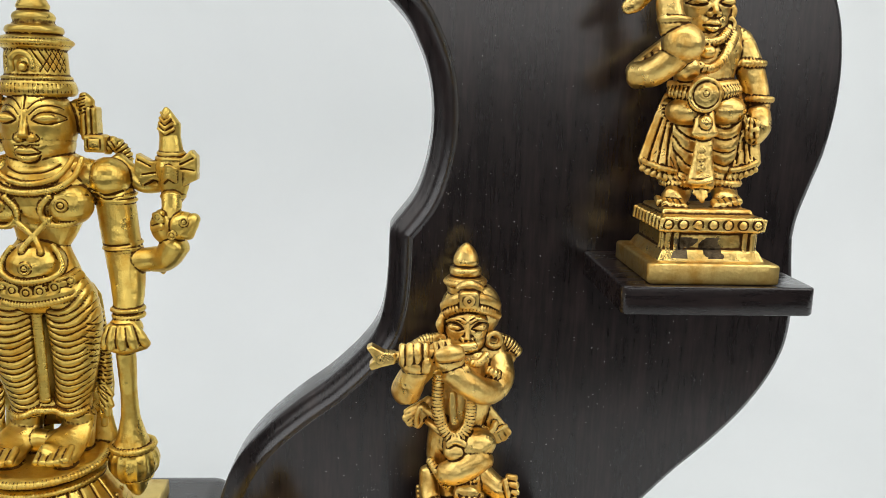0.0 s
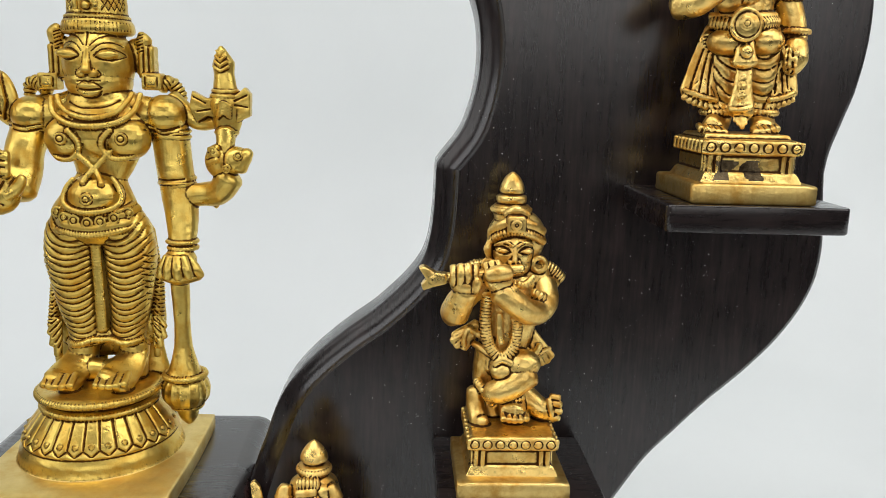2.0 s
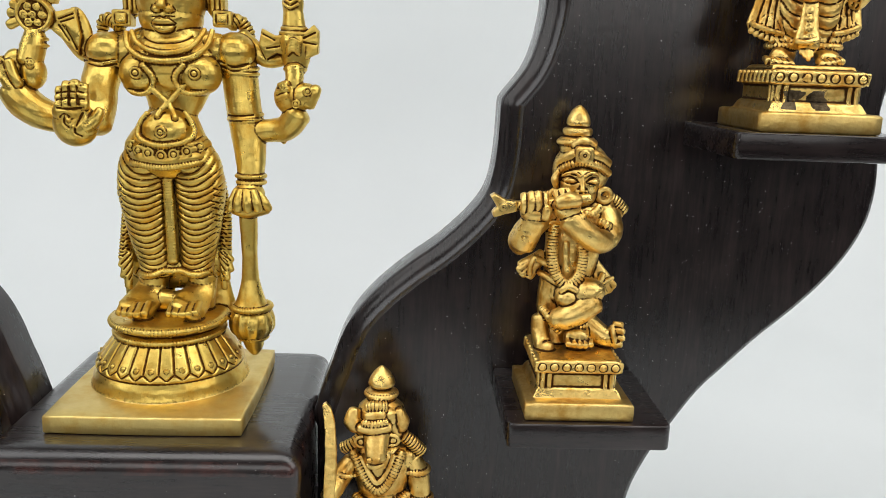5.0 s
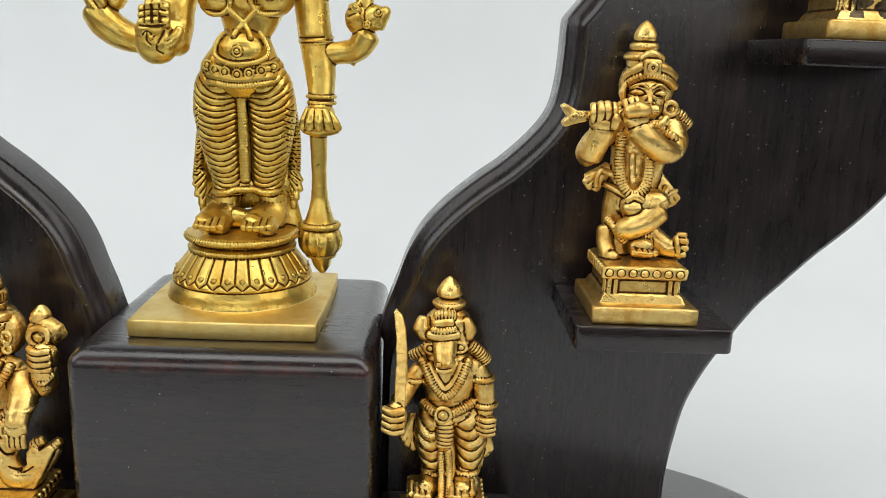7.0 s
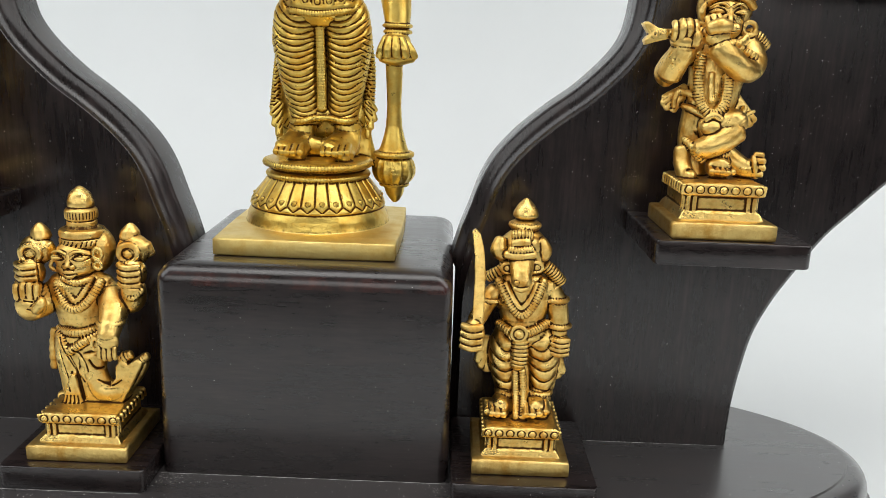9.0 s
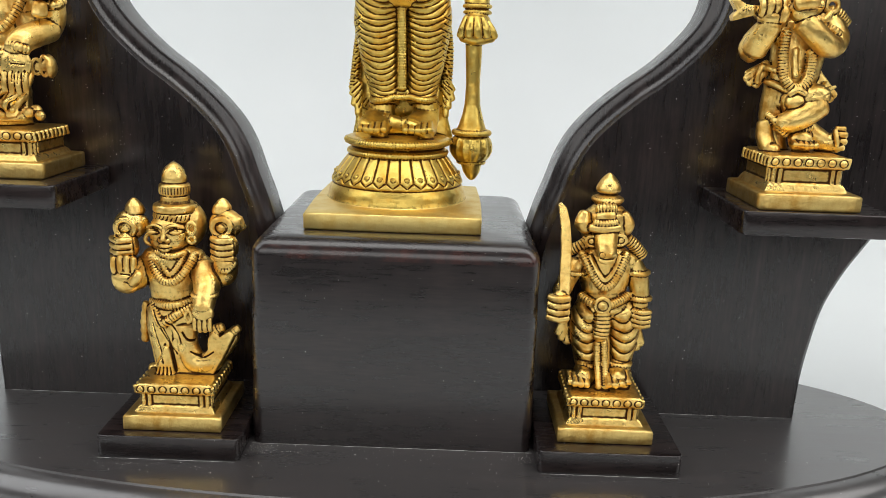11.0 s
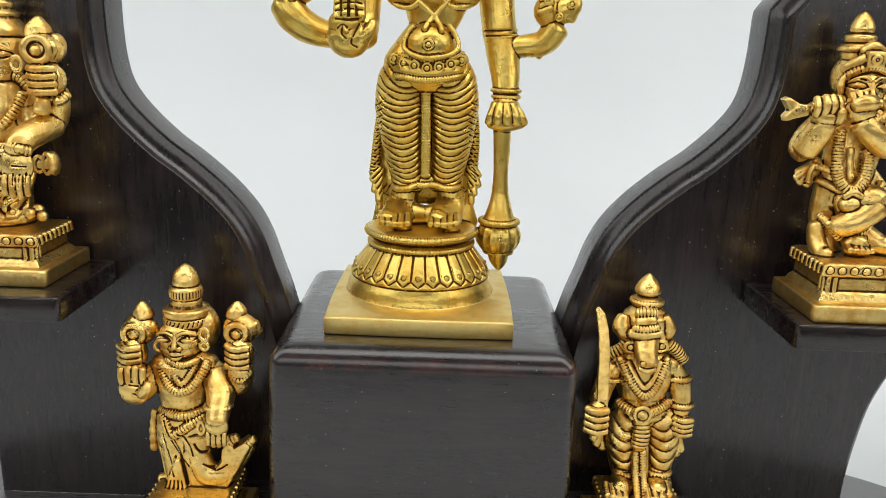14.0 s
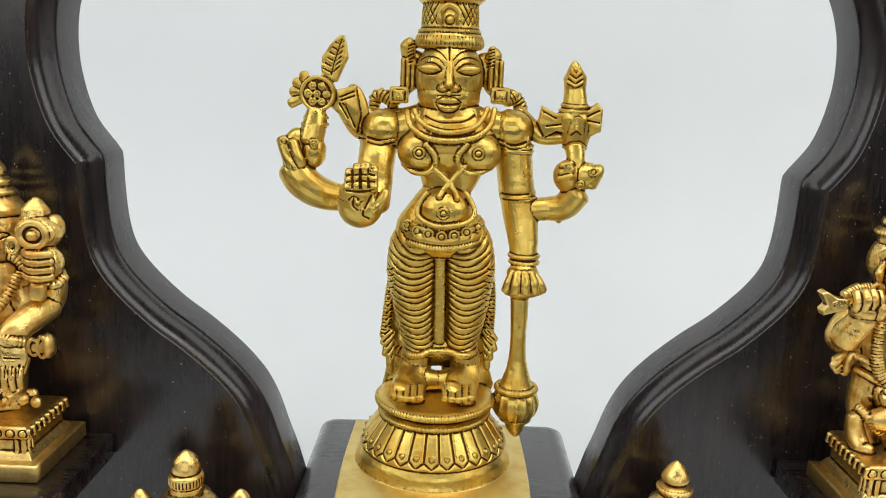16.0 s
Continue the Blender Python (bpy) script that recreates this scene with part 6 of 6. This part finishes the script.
    c.tube([(-8.5, 2, 49.7), (-4.6, -1.4, 48.9), (-0.4, -3, 48.4), (5.4, -1.4, 49.5), (10.2, 2, 50.2)], 1.98, rope=1.32)
    c.tube([(-9, 2, 51.2), (-4.5, -0.6, 51), (-0, -1.6, 50.8), (5.5, -0.6, 51.5), (9.7, 2, 52)], 1.16)
    c.ball((-0.8, -4, 48.7), (4.46, 2.2, 4.46), n=32)
    c.hoop((-1.2, -5, 48.7), 4.13, 4.13, 0.66, upright=True)
    c.hoop((-1.4, -5.9, 49), 1.32, 1.32, 0.50, upright=True)
    c.ball((-1.4, -6, 49), 0.74, n=10)
    c.tube([(-3, 2, 64.4), (-1.7, -0.6, 62.8), (0.6, -1.2, 62.5), (3.5, -0.4, 63.5), (6.1, 2, 65.8)], 1.32, rope=1.07)
    c.tube([(-4, 0, 61), (-3.2, -2, 57.2), (-0.1, -3, 55.5), (3.7, -2, 57.9), (6.3, 0, 61.9), (8.2, 3, 65.3)], 1.49, rope=1.16)
    c.ball((-0.3, -2.4, 59.8), (1.98, 2, 1.82))
    # raised arm
    c.tube([(-5.5, 8, 62), (-11.9, 6, 57.5), (-17.9, 3, 53.6)], [4.30, 4.13, 3.64], n=28)
    c.tube([(-18.4, 2, 53.3), (-15.1, -2, 54.2), (-11, -5, 57.7), (-8.7, -6, 61.4)], [3.64, 3.80, 3.80, 4.13], n=28)
    c.tube([(-13.4, 2, 59.9), (-13.6, -4, 57.1), (-11.6, -4, 54.3)], 1.32, rope=1.16)
    c.tube([(-15.2, 2, 59), (-15.1, -3.4, 56.2), (-13.4, -3.4, 53.7)], 0.99, rope=1.16)
    c.ball((-8.7, -6, 61.7), (5.62, 5.6, 5.29))
    c.ball((-5.5, -1, 55.7), (3.97, 4, 3.64))
    c.tube([(-11, -5, 65.4), (-12.3, -4, 70.3), (-12.6, -3, 78.1), (-12.3, -2, 85.2)], [3.97, 3.47, 3.31, 3.31])
    c.hoop((-11.1, -4.6, 67.7), 3.80, 3.64, 0.83)
    c.tube([(-23, 0, 70.5), (-20.4, 0, 72.3), (-17.7, 0, 75.5), (-15.5, -1, 81.1)], [1.65, 2.65, 2.81, 2.48], 0.8)
    # lowered arm
    c.tube([(12, 7, 62.4), (14.6, 6, 56.7), (16.7, 5, 50.3), (17.4, 3, 44.9)], [4.13, 3.97, 3.64, 3.14], n=28)
    c.hoop((14.3, 6, 57.6), 4.13, 4.13, 1.16, rope=1.16)
    c.hoop((17.2, 4, 47.9), 3.64, 3.64, 0.99, rope=1.16)
    c.tube([(16.8, 2, 44.3), (16.3, 0.6, 40.1), (15.1, 0, 36.7)], [3.31, 3.80, 2.31])
    for k, q in enumerate(((12.4, -2.6, 42.2), (12.1, -3, 40.4), (12.3, -3, 38.6))):
        c.tube([q, (q[0] + 2.4, q[1] - 1.2, q[2] - 1.0)], 1.07, n=8)
    c.tube([(9.7, 7, 66.5), (12, 6, 64.5), (14.1, 6, 62.7)], [2.15, 2.31, 1.65], rope=1.49, depth=0.15)
    # head
    c.ball((2.5, 9, 74.3), (7.60, 7, 8.93))
    c.face((1.3, 7, 71.9), 6.78, 7.4)
    c.hoop((6.8, 3, 67.7), 1.49, 1.49, 0.66, upright=True)
    c.tube([(6.3, 4, 73), (7.7, 4, 71.3), (7.2, 4, 69.5)], 1.32)
    x, y, z = (1.8, 9, 78.7)
    crown(c, x, y, [(6.94, z - 1), (7.27, z + 1), (6.61, z + 3), (5.46, z + 4), (5.79, z + 5.6), (4.46, z + 7), (4.63, z + 8.6), (3.47, z + 10), (3.64, z + 12), (1.65, z + 15.6), (0.33, z + 17)])
    c.push(upper, 0, 3.0)
    for a, b in (((-10, 5, 42), (-13.6, 3, 30.6)), ((-8.7, 5, 41.2), (-11, 3, 30)), ((-7.4, 5, 40.5), (-8.4, 3, 29.4)), ((12.2, 5, 43.3), (11.3, 3, 30.2)), ((13.4, 5, 43.3), (13.6, 3, 30.5)), ((14.5, 5, 42.6), (15.4, 3, 31.5))):
        c.cut([a, b], 0.5, 0.6)
    ob = c.made("small_statue", (0.1964, 0.009, 0.1818), BRASS_OLD, 0.29, plate=BRASS_PLATE_OLD, height=5.9, tarnish=SCALE)
    return tagged(ob, "small brass standing statue with one arm raised on plinth", "statue", GROUP)


def boar_statue():
    """A stout four-armed figure with a looped garment, one hand lowered."""
    c = Clay()
    c.plinth(16.5)
    ax = 0.0
    # skirt, legs and feet
    c.tube([(-6.4, 7, 42.3), (-6.5, 6.4, 36.8), (-7.1, 6, 28.5), (-7.3, 5, 20.3), (-7.1, 4, 16.7)], [8.38, 8.76, 10.67, 10.67, 11.05], 0.8, n=32)
    c.ball((-6.7, -1.6, 29.2), (4.57, 3.4, 4.57))
    c.cut([(-0.9, -3, 29.4), (-2.2, -3, 26.5), (-4.8, -3, 24.6), (-8, -3, 24.5), (-10.3, -3, 26.2), (-11, -3, 29.1), (-9.7, -3, 32), (-7, -3, 33.9), (-3.9, -3, 34), (-1.6, -3, 32.3), (-0.9, -3, 29.4)], 0.6, 0.8, 8.0)
    c.cut([(-0.8, -3, 39.3), (-1.9, -3, 37.5), (-4.2, -3, 36.4), (-6.7, -3, 36.3), (-8.8, -3, 37.3), (-9.6, -3, 39)], 0.6, 0.8, 8.0)
    for line in ([(-1.7, -3, 24.8), (0.6, -3, 28.7), (3.7, -2, 30.3), (6.8, 0, 33)], [(-0.6, -3, 22.2), (1.9, -3, 26.1), (5, -2, 27.7), (7.8, 1, 31)], [(2.2, -3, 21.5), (3.6, -3, 24.2), (5.5, -1, 25.3), (7.9, 1, 28)], [(-0.5, -3, 37.5), (-0.5, -3, 33.8), (0.8, -3, 31)], [(-10.7, -3, 20.1), (-7.3, -4, 22), (-3.4, -4, 22.2), (-1.4, -3, 20)]):
        c.cut(line, 0.65, 0.9, 8.0)
    c.ball((-5.8, -3, 20.5), (3.32, 2.2, 1.66))
    for q, r in (((6.8, -3, 20.9), 2.08), ((8.7, -1, 21.8), 2.08), ((10.9, -3, 20.1), 1.87), ((4.9, -4, 19.8), 1.45)):
        c.ball(q, (r, r * 0.9, r), n=14)
    c.tube([(-11.8, -5, 18.5), (-4.7, -6, 18.5), (1.8, -5, 18.8), (6, -4, 19)], 1.04, rope=1.25)
    c.ball((-15.3, -2, 20.4), (3.43, 4, 3.24))
    # tied cloth end at the side
    c.tube([(4.7, 4, 35.3), (9.4, 2, 36.3), (13.4, 2, 36.8)], [1.90, 2.67, 4.19], 0.8)
    c.hoop((9.5, 0.4, 36.6), 1.52, 2.48, 0.76, upright=True)
    c.hoop((12.3, 0, 36.9), 1.14, 3.24, 0.76, upright=True)
    # trunk
    c.tube([(-5.3, 8, 59.4), (-5.8, 8, 54), (-5.9, 7, 46.8), (-6.5, 7, 41.3)], [11.05, 11.81, 9.52, 8.38], 0.75, n=32)
    c.tube([(-15.5, 7, 54.1), (-5.5, 8, 57.2), (4.9, 7, 54.8)], [4.95, 6.48, 5.14], 0.9, n=28)
    c.tube([(-9.5, 2, 58), (-4.9, -1, 51.6), (-0.8, -2, 48.7), (2.8, -1, 51.9), (5.3, 2, 58.6)], 1.71, rope=1.52)
    c.tube([(-11.2, 2, 40.9), (-1, -3, 40.4), (4.5, 2, 41.9)], 1.71, rope=1.52)
    c.tube([(-10.3, 2, 42.8), (-1.4, -2, 42.3), (4.3, 2, 43.7)], 1.14)
    # raised hand with emblem
    c.tube([(12, 3, 82.1), (11.8, 3, 79.4), (11.7, 3, 76.7)], [1.33, 3.81, 4.38])
    c.ball((13.2, 1, 72.4), (6.86, 5, 5.14))
    c.ball((17.2, 3, 73.6), (2.67, 3.6, 4.19))
    c.hoop((13.8, -3.6, 72.6), 3.81, 3.62, 1.14, upright=True)
    c.ball((13.4, -3.4, 72.3), 1.71, n=10)
    c.tube([(18, -2.6, 75.1), (18.8, -2.6, 72.8), (17.2, -2.6, 69.7)], 0.95)
    c.fist((15.1, 0, 63.6), 5.33, 5.52)
    c.tube([(16.1, 2, 59.7), (15.4, 4, 54.3), (12.6, 5, 49.6), (7, 6, 48.9), (2.9, 7, 53.3)], [3.81, 3.81, 4.19, 4.57, 4.95])
    c.tube([(16.1, -1, 57.2), (18.5, -1, 57), (19.7, 2, 58.8)], 1.71, rope=1.52)
    c.tube([(14.3, -3, 57.4), (13.7, -3, 53.9)], [2.29, 2.67])
    # lowered hand across the lap
    lap = c.mark()
    c.tube([(10.5, 9, 49.1), (8.6, 3, 47.6), (6.4, -3, 45), (5.4, -5, 41.7)], [4.19, 4.38, 4.19, 3.81])
    c.tube([(3.3, -6, 43.9), (7.5, -8, 43.3), (9.8, -6, 42.4)], 1.52, rope=1.33)
    c.palm((5.5, -6, 37.7), 5.14, 5.71, -6.48, 0.4)
    for a, b in (((4.9, -9, 35.4), (4.9, -9, 31.9)), ((6.9, -9, 35.2), (6.6, -9, 31.3)), ((8.8, -9, 35.6), (8.4, -9, 32)), ((4.8, -9, 37.9), (9.2, -9, 37.7))):
        c.cut([a, b], 0.45, 0.5)
    c.push(lap, 3.2, -5.5)
    # swirling cloth ends below the hand
    c.tube([(9, -3, 34.2), (7.7, -5.4, 29.9), (3.9, -6.6, 26.4), (1.6, -7, 23.6), (3.9, -7, 21.8)], [1.2, 1.7, 1.7, 1.6, 1.0])
    c.tube([(4.6, -5.6, 29.9), (0.1, -7, 28.6), (-2.6, -7.4, 25.8), (-2.2, -7.6, 21.8), (0.8, -7.4, 20.1)], [1.2, 1.6, 1.7, 1.6, 1.0])
    # far arm, in the same attitude
    c.tube([(-16.4, 7, 53.7), (-21.8, 5, 49.1), (-21, 3, 55.4), (-17.3, 1, 61.3)], [4.95, 4.19, 3.81, 3.81])
    c.fist((-16.2, 0, 62.5), 5.33, 5.52)
    c.ball((-14.8, 1, 71.4), (6.48, 5, 5.14))
    c.tube([(-15, 3, 81.1), (-15.3, 3, 78.4), (-15.6, 3, 75.7)], [1.33, 3.81, 4.38])
    # head and cap
    c.ball((-3.9, 9, 72.1), (8.76, 7, 9.91))
    c.face((-4.5, 7, 69.2), 7.62, 7)
    c.hoop((4.4, 2, 67.9), 1.71, 2.10, 0.86, upright=True)
    c.tube([(1.8, 5, 64.3), (4.1, 5, 63.2), (6, 5, 60.8)], 1.90, rope=1.52)
    x, y, z = (-4.1, 9, 78.3)
    crown(c, x, y, [(8.76, z - 2), (8.76, z), (7.62, z + 2), (6.29, z + 3.6), (6.67, z + 5.0), (5.14, z + 6.4), (5.52, z + 8.2), (4.00, z + 9.6), (4.19, z + 11.6), (1.90, z + 15), (0.38, z + 16.6)])
    ob = c.made("small_statue", (-0.1355, 0.0175, 0.0934), BRASS_OLD, 0.29, plate=BRASS_PLATE_OLD, height=5.9)
    return tagged(ob, "small brass stout four-armed figure statue on a stepped plinth", "statue", GROUP)


horse_statue()
stepping_statue()
flute_statue()
archer_statue()
boar_statue()
